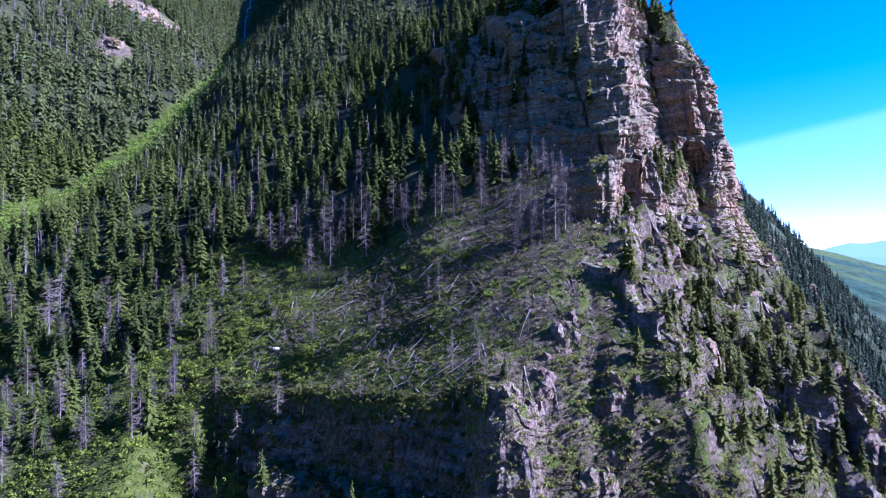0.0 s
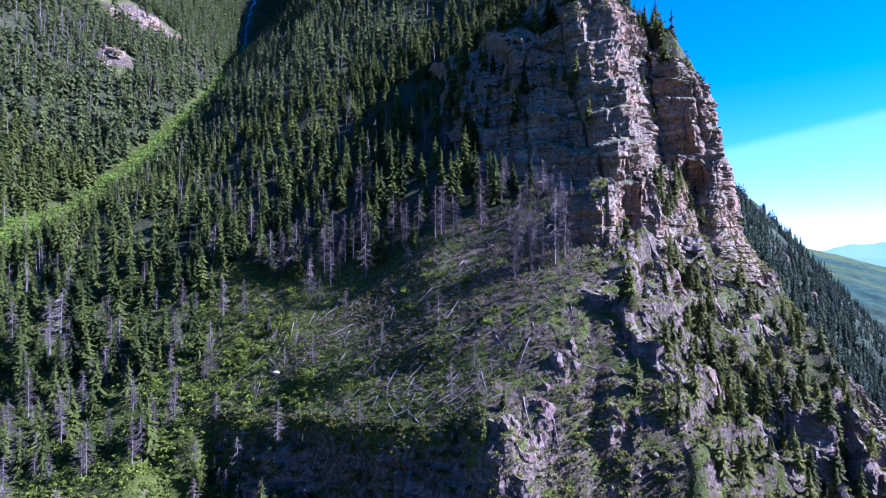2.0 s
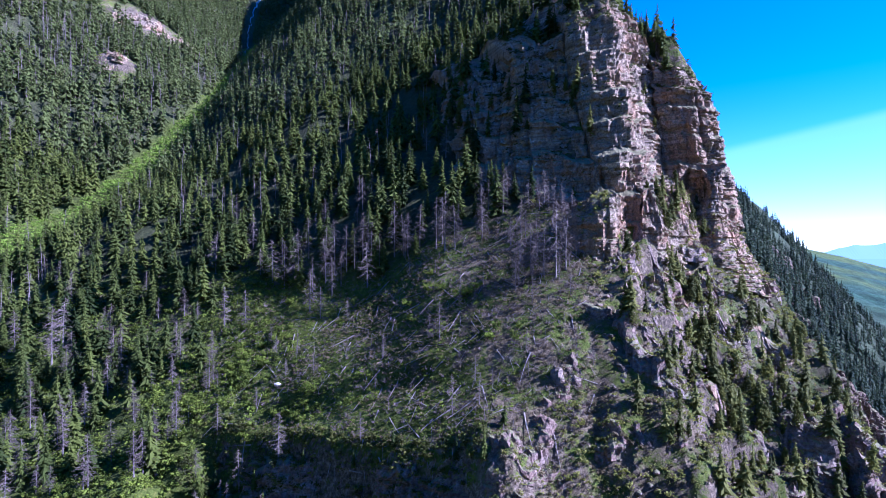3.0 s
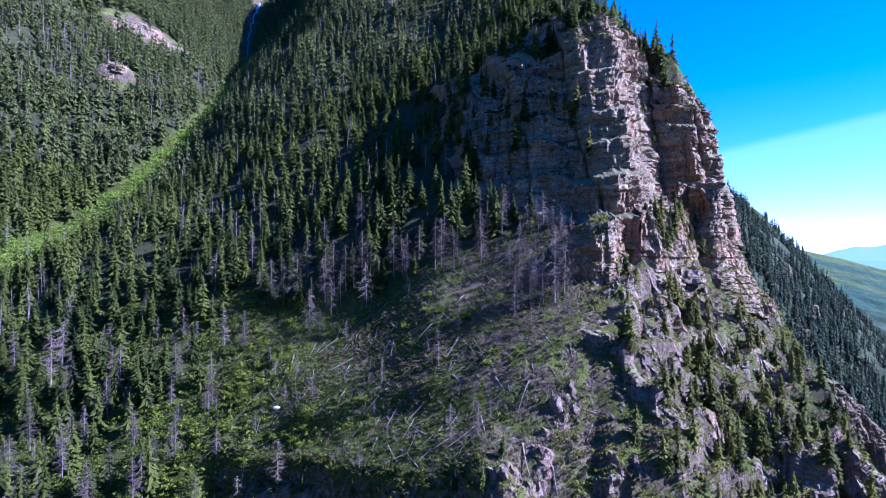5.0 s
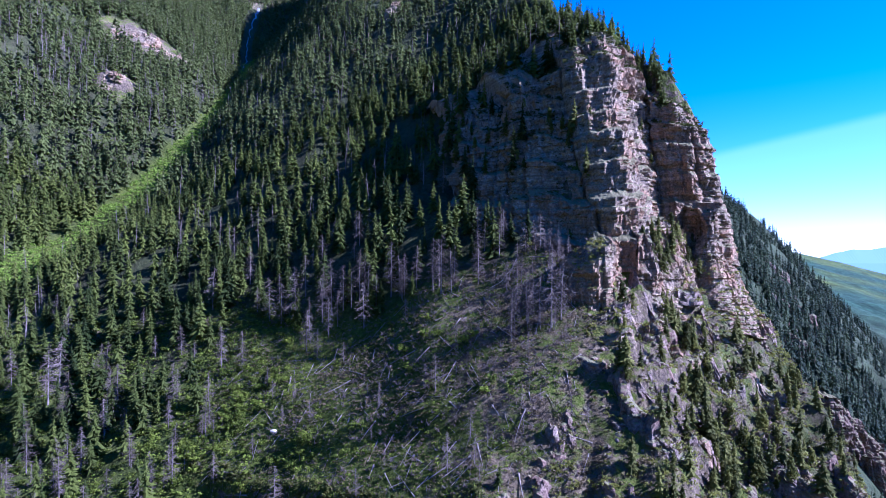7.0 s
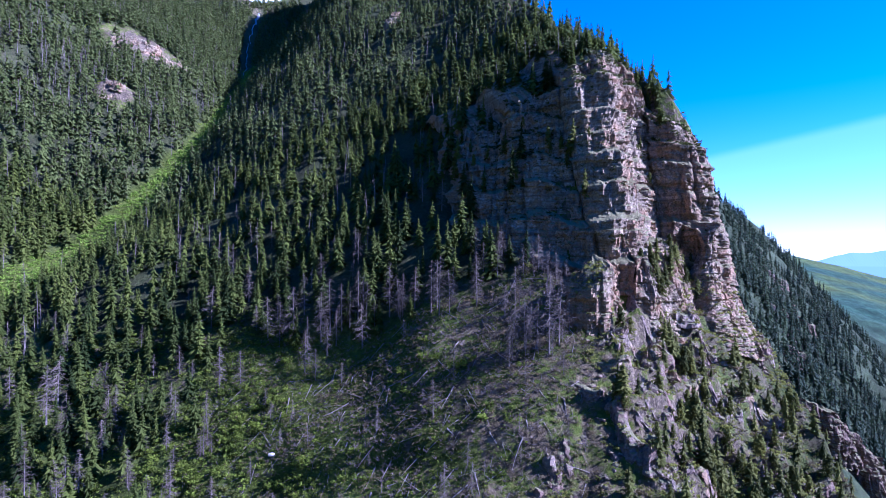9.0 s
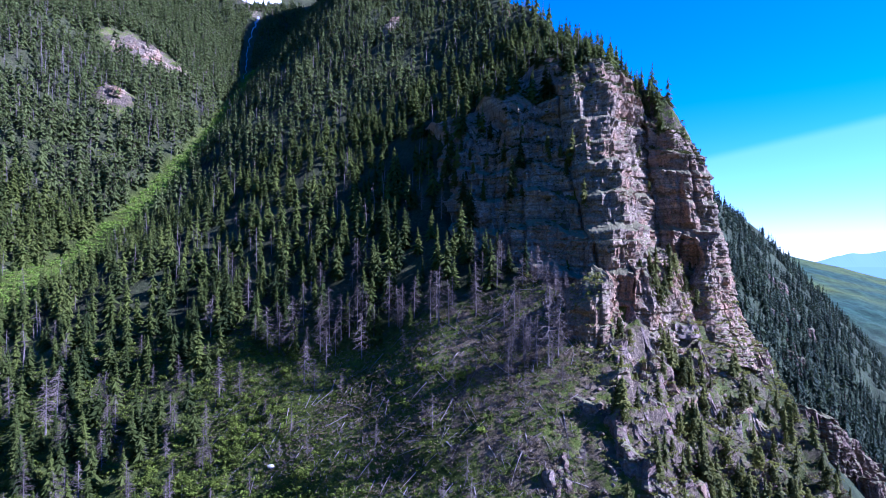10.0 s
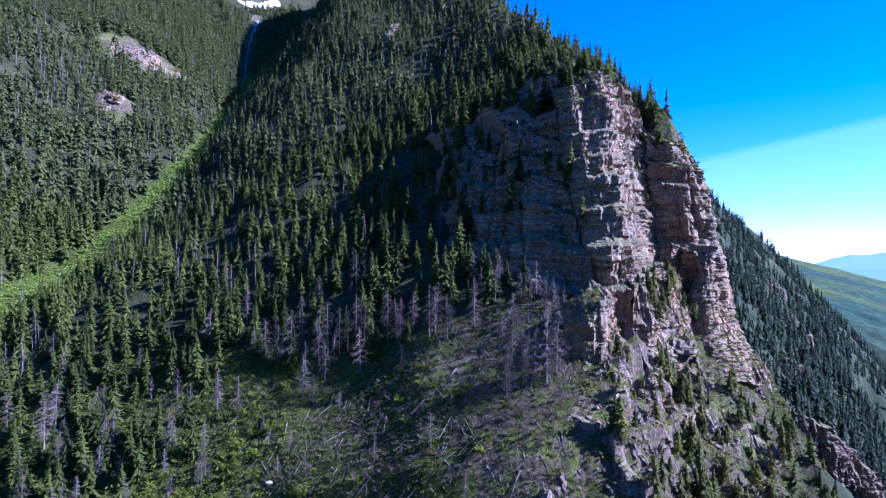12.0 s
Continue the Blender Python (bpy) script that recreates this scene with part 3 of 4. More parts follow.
def scattered(name, kinds, spots, mats, label, category, heading=None):
    """Many plants in one mesh. kinds: (trunk_v, trunk_f, crown_v, crown_f); spots: x, y, z, scale, turn, tone, kind."""
    vs, fs, idx, tones, count = [], [], [], [], 0
    for k, (tv, tf, cv, cf) in enumerate(kinds):
        mine = spots[spots[:, 6] == k]
        if not len(mine):
            continue
        v = np.concatenate([tv, cv])
        f = np.concatenate([tf, cf + len(tv)])
        which = np.concatenate([np.zeros(len(tf), int), np.ones(len(cf), int)])
        c, s = np.cos(mine[:, 4])[:, None], np.sin(mine[:, 4])[:, None]
        sc = mine[:, 3][:, None]
        px = mine[:, 0][:, None] + sc * (c * v[:, 0] - s * v[:, 1])
        py = mine[:, 1][:, None] + sc * (s * v[:, 0] + c * v[:, 1])
        pz = mine[:, 2][:, None] + sc * v[:, 2]
        vs.append(np.stack([px, py, pz], -1).reshape(-1, 3))
        fs.append((f[None] + (np.arange(len(mine)) * len(v))[:, None, None] + count).reshape(-1, 3))
        idx.append(np.tile(which, len(mine)))
        tones.append(np.repeat(mine[:, 5], len(v)))
        count += len(mine) * len(v)
    ob = new(name, mesh_of(name, np.concatenate(vs), np.concatenate(fs), mats, np.concatenate(idx), tone=np.concatenate(tones)))
    return tagged(ob, label, category, kind="stuff")


def plant(name, arrays, mats, label, category, group):
    """One tree with its trunk and crown as parts, to be copied."""
    tv, tf, cv, cf = arrays
    root = tagged(new(name), label, category, group)
    for part_name, v, f, m in (("trunk", tv, tf, mats[0]), (mats[2], cv, cf, mats[1])):
        ob = new(part_name, mesh_of(part_name, v, f, [m]))
        ob.parent = root
    return root


def planted(models, spots):
    """Sets copies of the models at the spots: x, y, z, scale, turn, kind."""
    first = {}
    for x, y, z, s, a, k in spots:
        m = Matrix.Translation((x, y, z)) @ Matrix.Rotation(a, 4, "Z") @ Matrix.Scale(s, 4)
        k = int(k) % len(models)
        if k in first:
            copy_thing(models[k], m)
        else:
            first[k] = m
    for k, model in enumerate(models):
        if k in first:
            model.matrix_basis = first[k]
        else:
            for o in (*model.children_recursive, model):
                bpy.data.objects.remove(o)

# ---- ground: one sheet out to the horizon ----
def spaced(*runs):
    return np.unique(np.round(np.concatenate(runs), 3))


gx = spaced(-np.geomspace(340, 4700, 34), np.arange(-340, -110, 3.0), np.arange(-110, 36, 1.6), np.arange(36, 130, 1.05), np.arange(130, 180, 1.6), np.arange(180, 700, 8), np.geomspace(700, 4700, 40))
gy = spaced(-np.geomspace(60, 4000, 26), np.arange(-60, 90, 10), np.arange(90, 112, 1.6), np.arange(112, 235, 1.05), np.arange(235, 480, 2.4), np.arange(480, 1000, 7), np.geomspace(1000, 4600, 60))
GX, GY = np.meshgrid(gx, gy)
GZ = land(GX, GY)
near_ravine = 1 - smooth(6, 26, ravine(GX, GY))
in_clearing = smooth(-95, -70, GX) * (1 - smooth(36, 48, GX)) * (1 - smooth(190, 215, GY + 0.25 * GX))
on_east = smooth(40 - 14 * (1 - smooth(126, 146, GY)), 50 - 14 * (1 - smooth(126, 146, GY)), GX) * (1 - smooth(150, 200, GX)) * (1 - smooth(225, 245, GY))
cover = 0.62 + 0.5 * near_ravine + 0.2 * in_clearing + 0.3 * (1 - smooth(-100, -70, GX)) * (1 - smooth(190, 215, GY)) - 0.1 * on_east - 0.34 * in_clearing * smooth(-25, 25, GX) + 0.35 * smooth(900, 1400, GY) * smooth(500, 900, GX)
nose = smooth(4, 12, GX) * (1 - smooth(26, 36, GX)) * (1 - smooth(128, 140, GY)) * smooth(98, 104, GY)
stone = 0.12 + 0.16 * on_east - 0.2 * on_east * smooth(78, 100, GX) + 0.35 * nose + 0.9 * bald(GX, GY) + 0.8 * (1 - smooth(0.7, 1.1, ((GX + 285) / 32) ** 2 + ((GY - 884) / 52) ** 2)) - 0.6 * smooth(900, 1400, GY)
wood = smooth(196, 214, GY + 0.25 * GX) * (1 - smooth(38, 44, GX) * (1 - smooth(255, 270, GY))) * smooth(8, 20, ravine(GX, GY)) * (1 - smooth(1100, 1300, GY)) * (1 - smooth(0.0, 0.3, bald(GX, GY)))
wood = np.maximum(wood, 0.35 * (1 - smooth(-95, -75, GX)) * smooth(120, 140, GY) * (1 - smooth(196, 214, GY + 0.25 * GX)))
stone = stone - 0.45 * wood
ground = new("ground", mesh_of("ground", np.stack([GX, GY, GZ], -1).reshape(-1, 3), grid_faces(len(gy), len(gx)), [GROUND], cover=cover.ravel(), stone=stone.ravel(), litter=((0.05 + 0.5 * smooth(75, 100, GX)) * on_east * (1 - nose) + 0.9 * wood * (1 - on_east)).ravel(), woods=(np.clip(0.85 + 0.9 * vnoise(GX / 260, GY / 150, 0, 55), 0.1, 1) * smooth(900, 1300, GY) * smooth(500, 900, GX) + 0.3 * smooth(165, 195, GX) * smooth(240, 300, GY) * (1 - smooth(900, 1300, GY))).ravel()))
tagged(ground, "steep mountain ground of grass, soil and scree", "ground", kind="structure")

# ---- cliffs ----
CLIFFS = []


def cliff(*args, **kw):
    CLIFFS.append(rock_wall(*args, **kw))


cliff("upper_cliff", FACE, "tall banded limestone cliff with sunlit tan pillars", ROCK, batter=0.0, seed=11, step=0.6, back=26, rise=17, inward=(-0.45, 0.9), rough=1.0, blocks=3.2, flute=1.35)
cliff("ledge_cliff", [(36, 188, 100, 112), (40, 180, 98, 117), (43, 174, 98, 122), (50, 172, 98, 125), (57, 177, 99, 127), (62, 189, 104, 129), (63, 200, 110, 129)],
      "squat tan limestone block below the tall cliff", ROCK, batter=0.16, seed=21, step=0.5, back=12, rise=3)
cliff("ledge_cliff", [(57, 190, 98, 126), (62, 182, 97, 129), (68, 183, 96, 131), (74, 190, 93, 133), (80, 196, 90, 134), (86, 201, 89, 135), (91, 206, 91, 135), (93, 216, 96, 136), (93, 228, 104, 137)],
      "broad tan limestone ledge with a notch beside it", ROCK, batter=0.28, seed=22, step=0.5, back=14, rise=2.5)
cliff("ledge_cliff", [(92, 224, 104, 139), (95, 212, 100, 141), (100, 209, 97, 142), (107, 212, 94, 140), (114, 220, 90, 136), (121, 232, 88, 132), (127, 244, 86, 128), (131, 259, 86, 124)],
      "pale limestone buttress at the edge of the ridge", ROCK, batter=0.5, seed=23, step=0.5, back=16, rise=4, inward=(-0.5, 0.87))
cliff("prow_cliff", [(92, 210, 88, 98), (99, 204, 84, 100), (107, 200, 80, 101), (115, 201, 77, 100), (122, 208, 75, 99), (129, 220, 74, 98), (134, 236, 76, 97)],
      "low pale rock prow on the ridge edge", ROCK_LOW, batter=0.35, seed=24, step=0.5, back=14, rise=4, inward=(-0.5, 0.87))
cliff("shaded_cliff", [(-68, 172, 45, 48.5), (-58, 163, 43, 51), (-45, 155.5, 42, 54), (-30, 145.5, 42, 57.5), (-15, 137, 41, 59), (-2, 130.5, 41, 61), (5, 127.5, 40, 64), (10, 123, 42, 64), (14, 119, 42, 60), (17, 113, 42, 53)],
      "low shaded cliff band under the clearing", ROCK_LOW, batter=0.32, hinge=1.0, seed=26, step=0.5, back=7, rise=3, rough=1.0, blocks=2.2, flute=0.5)
cliff("shaded_cliff", [(-72, 163, 30, 40), (-62, 156, 30, 41.5), (-48, 147, 30, 43.5), (-32, 136, 28, 44), (-14, 125.5, 26, 44), (3, 117.5, 24, 45), (10, 112, 24, 46), (16, 106, 24, 42)],
      "lower shaded cliff band of grey limestone", ROCK_LOW, batter=0.32, hinge=1.0, seed=27, step=0.55, back=8, rise=2, rough=1.0, blocks=2.2, flute=0.5)
cliff("low_ledge", [(-100, 175, 42, 46), (-92, 168.5, 41, 47.6), (-84, 163.5, 41, 48), (-76, 161, 41, 47.6), (-70, 161, 42, 46)],
      "low broken ledge among shrubs", ROCK_LOW, batter=0.15, hinge=1.0, seed=28, step=0.4, back=2, rise=0.3, rough=0.7)
cliff("low_ledge", [(-96, 164, 36, 40), (-88, 160, 36, 41.5), (-80, 157, 36, 42), (-72, 155, 36, 41)],
      "lower broken ledge among shrubs", ROCK_LOW, batter=0.15, hinge=1.0, seed=29, step=0.4, back=2, rise=0.3, rough=0.7)

# crags of the east face, the chute's wall, the ribs
for i, (x, y, w, h, face) in enumerate([(52, 166, 15, 4, -60), (44, 153, 7, 4, -75), (91, 193, 5, 6, -60), (45, 145, 12, 4, 190), (52, 135, 6, 7, -75), (48, 125, 8, 5, -100),
                                       (86, 152, 18, 8, 200), (92, 160, 14, 7, 195), (68, 159, 6, 3, -60), (113, 163, 13, 8, -40), (108, 150, 17, 15, 200), (100, 141, 16, 15, 200), (119, 152, 14, 15, 195), (94, 133, 14, 15, 205), (106, 176, 7, 6, -60),
                                       (60, 182, 9, 4, -60), (72, 186, 10, 5, -60), (84, 196, 8, 4, -55), (66, 172, 8, 3, -60), (80, 176, 8, 4, -50), (43, 137, 7, 3, -60), (39, 128, 6, 3, -50), (35, 119, 6, 3, -50), (58, 146, 8, 4, -70), (64, 140, 9, 5, -80), (74, 148, 8, 5, -60)]):
    CLIFFS.append(outcrop(x, y, 1.15 * w, 0.6 * h if y > 140 else 0.45 * h, face, 300 + i, None, 0.3))
nose_rng = random.Random(31)
for i in range(30):
    x = nose_rng.uniform(6, 33)
    y = nose_rng.uniform(104, 117 + 0.8 * x)
    CLIFFS.append(outcrop(x, y, nose_rng.uniform(4, 9), nose_rng.uniform(0.3, 0.9), nose_rng.uniform(-80, -40), 400 + i, ROCK_LOW, 0.3, 0.55, "crumbling tan rock on the sunlit nose below the clearing"))
for i in range(26):
    x = nose_rng.uniform(46, 92)
    y = nose_rng.uniform(136, 168 + 0.4 * (x - 46))
    CLIFFS.append(outcrop(x, y, nose_rng.uniform(4, 9), nose_rng.uniform(0.9, 2.2), nose_rng.uniform(-85, -45), 450 + i, ROCK_LOW, 0.25, 0.7, "low tan ledge of broken rock on the steep slope"))
for i in range(34):  # paler ledges, one above another
    x = nose_rng.uniform(46, 116)
    y = nose_rng.uniform(130 + 0.35 * (x - 46), 176 + 0.38 * (x - 46))
    CLIFFS.append(outcrop(x, y, nose_rng.uniform(5, 13), nose_rng.uniform(1.2, 3.4), nose_rng.uniform(-80, -50), 500 + i, ROCK if i % 3 else ROCK_LOW, 0.2, 0.8, "pale broken limestone ledge on the steep slope"))
for i in range(14):  # the spine of the nose
    x = nose_rng.uniform(12, 36)
    y = 108 + 1.45 * (x - 12) + nose_rng.uniform(-5, 4)
    CLIFFS.append(outcrop(x, y, nose_rng.uniform(6, 11), nose_rng.uniform(0.6, 1.5), nose_rng.uniform(-60, -20), 540 + i, ROCK_LOW, 0.4, 0.8, "crumbling tan rock on the sunlit nose below the clearing"))
# brown banded cliffs lower on the ridge behind
cliff("banded_cliff", [(188, 341, 4, 50), (196, 330, -2, 53), (207, 324, -6, 48), (219, 320, -12, 41), (230, 320, -18, 34), (242, 323, -24, 26), (253, 330, -30, 18), (266, 342, -36, 8)],
      "brown banded cliff low on the wooded ridge", ROCK_BROWN, batter=0.22, seed=31, step=0.75, back=20, rise=3, rough=1.3, blocks=4.0)
cliff("banded_cliff", [(226, 318, -30, 13), (234, 313, -36, 9), (246, 312, -40, 2), (256, 315, -44, -6), (266, 322, -50, -14)],
      "lower brown cliff on the wooded ridge", ROCK_BROWN, batter=0.25, seed=32, step=0.75, back=16, rise=3, rough=1.3, blocks=4.0)
for i, (x, y, w, h) in enumerate([(330, 520, 26, 12), (300, 470, 20, 9), (262, 420, 22, 9), (285, 488, 18, 9), (318, 552, 20, 9), (352, 606, 24, 10), (246, 398, 16, 8), (274, 446, 14, 7), (300, 505, 14, 8), (390, 660, 24, 10), (345, 570, 16, 8)]):
    CLIFFS.append(outcrop(x, y, w, h, -70, 340 + i, ROCK_BROWN if i < 3 else ROCK_LOW, 0.3, 1.0, "weathered crag on the wooded ridge"))
# pale outcrops across the ravine and near the crest
for i, (x, y, w, h) in enumerate([(-288, 516, 14, 4), (-276, 522, 16, 6), (-262, 527, 15, 7), (-250, 530, 12, 4), (-272, 534, 18, 7), (-266, 515, 10, 4), (-296, 524, 10, 4), (-282, 534, 12, 5), (-258, 517, 9, 4), (-244, 536, 9, 4), (-256, 437, 9, 4), (-247, 439, 9, 4.5), (-251, 433, 7, 3), (-243, 443, 7, 3), (-36, 440, 16, 12), (-62, 418, 12, 7), (8, 455, 16, 10), (44, 372, 10, 6)]):
    CLIFFS.append(outcrop(x, y, w, h, -60, 360 + i, ROCK, 0.5, 1.1, "pale bare outcrop above the forest"))

# mountains on the horizon, their haze put in as a pale blue glow
HAZE_GLOW, hn, hl, hp = material("painted_haze_glow", 1.0)
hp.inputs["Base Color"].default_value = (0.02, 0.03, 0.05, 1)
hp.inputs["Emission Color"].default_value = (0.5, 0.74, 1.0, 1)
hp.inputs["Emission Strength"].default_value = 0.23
mu = np.linspace(2700, 5200, 120)
mh = np.stack([-200 + 0 * mu, 40 + 0 * mu, (140 + 45 * fbm(mu, 0, 0, 600, 4, 56)) * smooth(2500, 3300, mu)], 0)
my = np.stack([4380 + 0 * mu, 4440 + 0 * mu, 4560 + 0 * mu], 0)
backdrop = new("backdrop_mountains", mesh_of("backdrop_mountains", np.stack([np.broadcast_to(mu, my.shape), my, mh], -1).reshape(-1, 3), grid_faces(3, 120), [HAZE_GLOW]))
tagged(backdrop, "distant mountains on the horizon, glowing pale blue as painted haze", "mountains", kind="structure")

# ---- plants ----
from mathutils.bvhtree import BVHTree

cliff_trees = [BVHTree.FromPolygons([v.co for v in c.data.vertices], [p.vertices for p in c.data.polygons]) for c in CLIFFS]


cliff_boxes = [(min(v.co.x for v in c.data.vertices), max(v.co.x for v in c.data.vertices), min(v.co.y for v in c.data.vertices), max(v.co.y for v in c.data.vertices)) for c in CLIFFS]


def floor_at(x, y):
    """Height of the ground or of the rock that stands over it."""
    z = float(land(x, y))
    for t, (x0, x1, y0, y1) in zip(cliff_trees, cliff_boxes):
        if x0 < x < x1 and y0 < y < y1:
            hit = t.ray_cast(Vector((x, y, 500)), Vector((0, 0, -1)))
            if hit[0] is not None:
                z = max(z, hit[0].z)
    return z


def spots_in(rng, x0, x1, y0, y1, gap, density):
    """Jittered places, thinned by density(x, y)."""
    nx, ny = int((x1 - x0) / gap), int((y1 - y0) / gap)
    x = x0 + (np.arange(nx)[None, :] + rng.random((ny, nx))) * gap
    y = y0 + (np.arange(ny)[:, None] + rng.random((ny, nx))) * gap
    x, y = x.ravel(), y.ravel()
    keep = rng.random(len(x)) < density(x, y)
    return x[keep], y[keep]


def rows_of(rng, x, y, z, low, high, kinds, tone=(0.0, 0.8)):
    n = len(x)
    return np.stack([x, y, z, rng.uniform(low, high, n), rng.uniform(0, 6.3, n), rng.uniform(*tone, n), rng.integers(0, kinds, n)], -1)


def clearing_top(x):
    return np.interp(x, [-120, -70, -45, 18, 40], [225, 214, 207, 192, 196])


def forest_density(x, y):
    d = np.where(ravine(x, y) > 9, 0.95, 0.0)
    s = spur(x, y) > far_side(x, y)
    d = np.where(s & (y < clearing_top(x) + 3) & (x > -80), 0.0, d)
    d = np.where(s & (y < 218) & (x <= -80), np.interp(x, [-112, -96, -80], [0.85, 0.6, 0.25]) * np.interp(y, [140, 165, 185], [0.45, 0.6, 1]), d)
    d = d * np.where(s & (x > 10) & (y > cliff_line(x) - 3) & (y < rim_line(x) + 1), np.interp(x, [10, 24, 50], [0.5, 0.22, 0.0]), 1)
    d = np.where(s & (x > -48) & (x < 40) & (y < cliff_line(x)), 0.8 * d, d)
    d = np.where((x > 36) & (y < cliff_line(x) + 3), 0.0, d)
    d = np.where((x > 74) & (y < rim_line(x)), 0.0, d)
    d = np.where((x > 97) & (y < 258), 0.0, d)
    d = d * (1 - 0.95 * smooth(0.02, 0.2, bald(x, y)))
    d = np.where((x < -0.82 * y - 20), 0.0, d)
    crest = np.interp(y, [235, 267, 312, 370, 430, 600, 1200], [108, 94, 69, 56, 38, -15, -260])
    d = np.where(x > crest + 22, 0, d)
    d = np.where((np.abs(x - np.interp(y, [851, 930], [-306, -267])) < 15) & (y > 840) & (y < 940), 0, d)
    d = np.where((np.abs(x - np.interp(y, [597, 636, 700, 757, 792, 851], [-206, -217, -238, -254, -261, -273])) < 7) & (y > 585) & (y < 860), 0, d)
    thin = vnoise(x / 22, y / 30, 0, 61)
    return d * np.clip(1.0 + 0.7 * thin, 0.3, 1.0)


rng = np.random.default_rng(5)
MID = [conifer(100 + i, 12.5, 3.1 + 0.4 * (i % 3), 11, 7, 0.3, 0.04, droop=0.85, wide=0.24, fine=False) for i in range(6)]
TINY = [conifer(120 + i, 13.0, 3.1 + 0.4 * (i % 3), 7, 5, 0.22, 0.03, droop=1.1, wide=0.52, fine=False) for i in range(6)]
GREY = [snag(140 + i, 13.0, 26, 1.9, 1) for i in range(4)]
fx, fy = spots_in(rng, -520, 110, 138, 940, 5.3, forest_density)
fz = land(fx, fy)
ex, ey = spots_in(rng, -520, -150, 240, 760, 6.6, lambda x, y: forest_density(x, y) * (far_side(x, y) > spur(x, y)))
fx, fy = np.concatenate([fx, ex]), np.concatenate([fy, ey])
fz = land(fx, fy)
for i in np.nonzero((fx > -22) & (fx < 112) & (fy > 185) & (fy < 305))[0]:
    hit = cliff_trees[0].ray_cast(Vector((fx[i], fy[i], 500)), Vector((0, 0, -1)))
    if hit[0] is not None:
        fz[i] = max(fz[i], hit[0].z - 0.3)
rows = rows_of(rng, fx, fy, fz, 0.6, 1.25, 6)
rows[:, 3] *= 1 + 0.2 * ((far_side(fx, fy) > spur(fx, fy)) & (fy > 260))
dead = rng.random(len(rows)) < np.where(fy < 300, 0.12, 0.07) * (1 + 1.2 * vnoise(fx / 30, fy / 30, 0, 62)) + 0.3 * np.exp(-((fx + 300) / 30) ** 2 - ((fy - 430) / 45) ** 2)
close = (fx > -165) & (fy < 250)
middle = ~close & (fy < 350)
LIVE_NEAR = rows[close & ~dead]
DEAD_NEAR = rows[close & dead]
scattered("conifer_forest", MID, rows[middle & ~dead], [BARK, NEEDLES], "dense dark green conifer forest on the mountainside", "forest")
scattered("conifer_forest", TINY, rows[~close & ~middle & ~dead], [BARK, NEEDLES_FAR], "conifer forest high on the far slopes", "forest")
grey = rows[~close & dead & (fy < 620)].copy()
grey[:, 6] %= 4
scattered("dead_forest", GREY, grey, [DEADWOOD, TWIGS], "grey dead conifers standing among the living forest", "dead trees")

bx, by = rng.uniform(140, 800, 14000), np.where(np.arange(14000) < 4500, rng.uniform(280, 520, 14000), rng.uniform(300, 985, 14000))
on_ridge = (bx > 0.4 * by) & (bx < 0.79 * by + 15) & (back_ridge(bx, by) > -110) & (back_ridge(bx, by) + 14 > land(bx, by) - 12) & (rng.random(len(bx)) < np.clip(1.0 + 1.3 * vnoise(bx / 25, by / 30, 0, 63), 0.12, 1))
on_ridge &= ~((bx > 180) & (bx < 270) & (by > 296) & (by < 346))
bx, by = bx[on_ridge], by[on_ridge]
rows = rows_of(rng, bx, by, land(bx, by), 0.45, 1.5, 6, (-0.6, 0.35))
scattered("conifer_forest", TINY, rows, [BARK, NEEDLES_DARK], "dark conifer forest on the ridge behind", "forest")

cx, cy = rng.uniform(52, 98, 150), rng.uniform(244, 282, 150)
cz = np.array([floor_at(a, b) for a, b in zip(cx, cy)])
ok = (cz > 185) & (cx < 97) & (cy > rim_line(cx) - 1)
scattered("conifer_forest", MID, rows_of(rng, cx[ok], cy[ok], cz[ok] - 0.3, 0.35, 0.8, 6), [BARK, NEEDLES], "short dark conifers on the crest behind the pillars", "forest")

# living trees that stand near the clearing, each of its own
SPRUCES = [plant("spruce_tree", conifer(200 + i, 14.0, 2.75 + 0.4 * (i % 3), 24, 9, 0.5, 0.05, droop=0.75, wide=0.18, fine=False), (BARK, NEEDLES, "crown"), "dark green spruce standing at the clearing's upper edge", "tree", "spruces by the clearing") for i in range(6)]
keep = LIVE_NEAR[:300].copy()
for i, (x, y, size) in enumerate(((-12, 139, 0.35), (9, 127, 0.45), (-22, 142, 0.3), (-50, 153, 0.4), (-36, 149, 0.3), (3, 131, 0.35), (14, 133, 0.4), (-63, 160, 0.45), (-52, 146, 0.5), (-44, 141, 0.6), (-33, 135, 0.5), (-20, 127, 0.55), (-58, 148, 0.7), (-12, 122, 0.45), (-66, 156, 0.6), (-4, 119, 0.4), (-27, 133, 0.4))):
    keep[i, :4] = x, y, 0, size  # small ones along the low cliff's rim
planted(SPRUCES, [(r[0], r[1], floor_at(r[0], r[1]), r[3], r[4], r[6]) for r in keep])
if len(LIVE_NEAR) > 300:
    scattered("conifer_forest", MID, LIVE_NEAR[300:], [BARK, NEEDLES], "dark green spruces on the wooded slope", "forest")

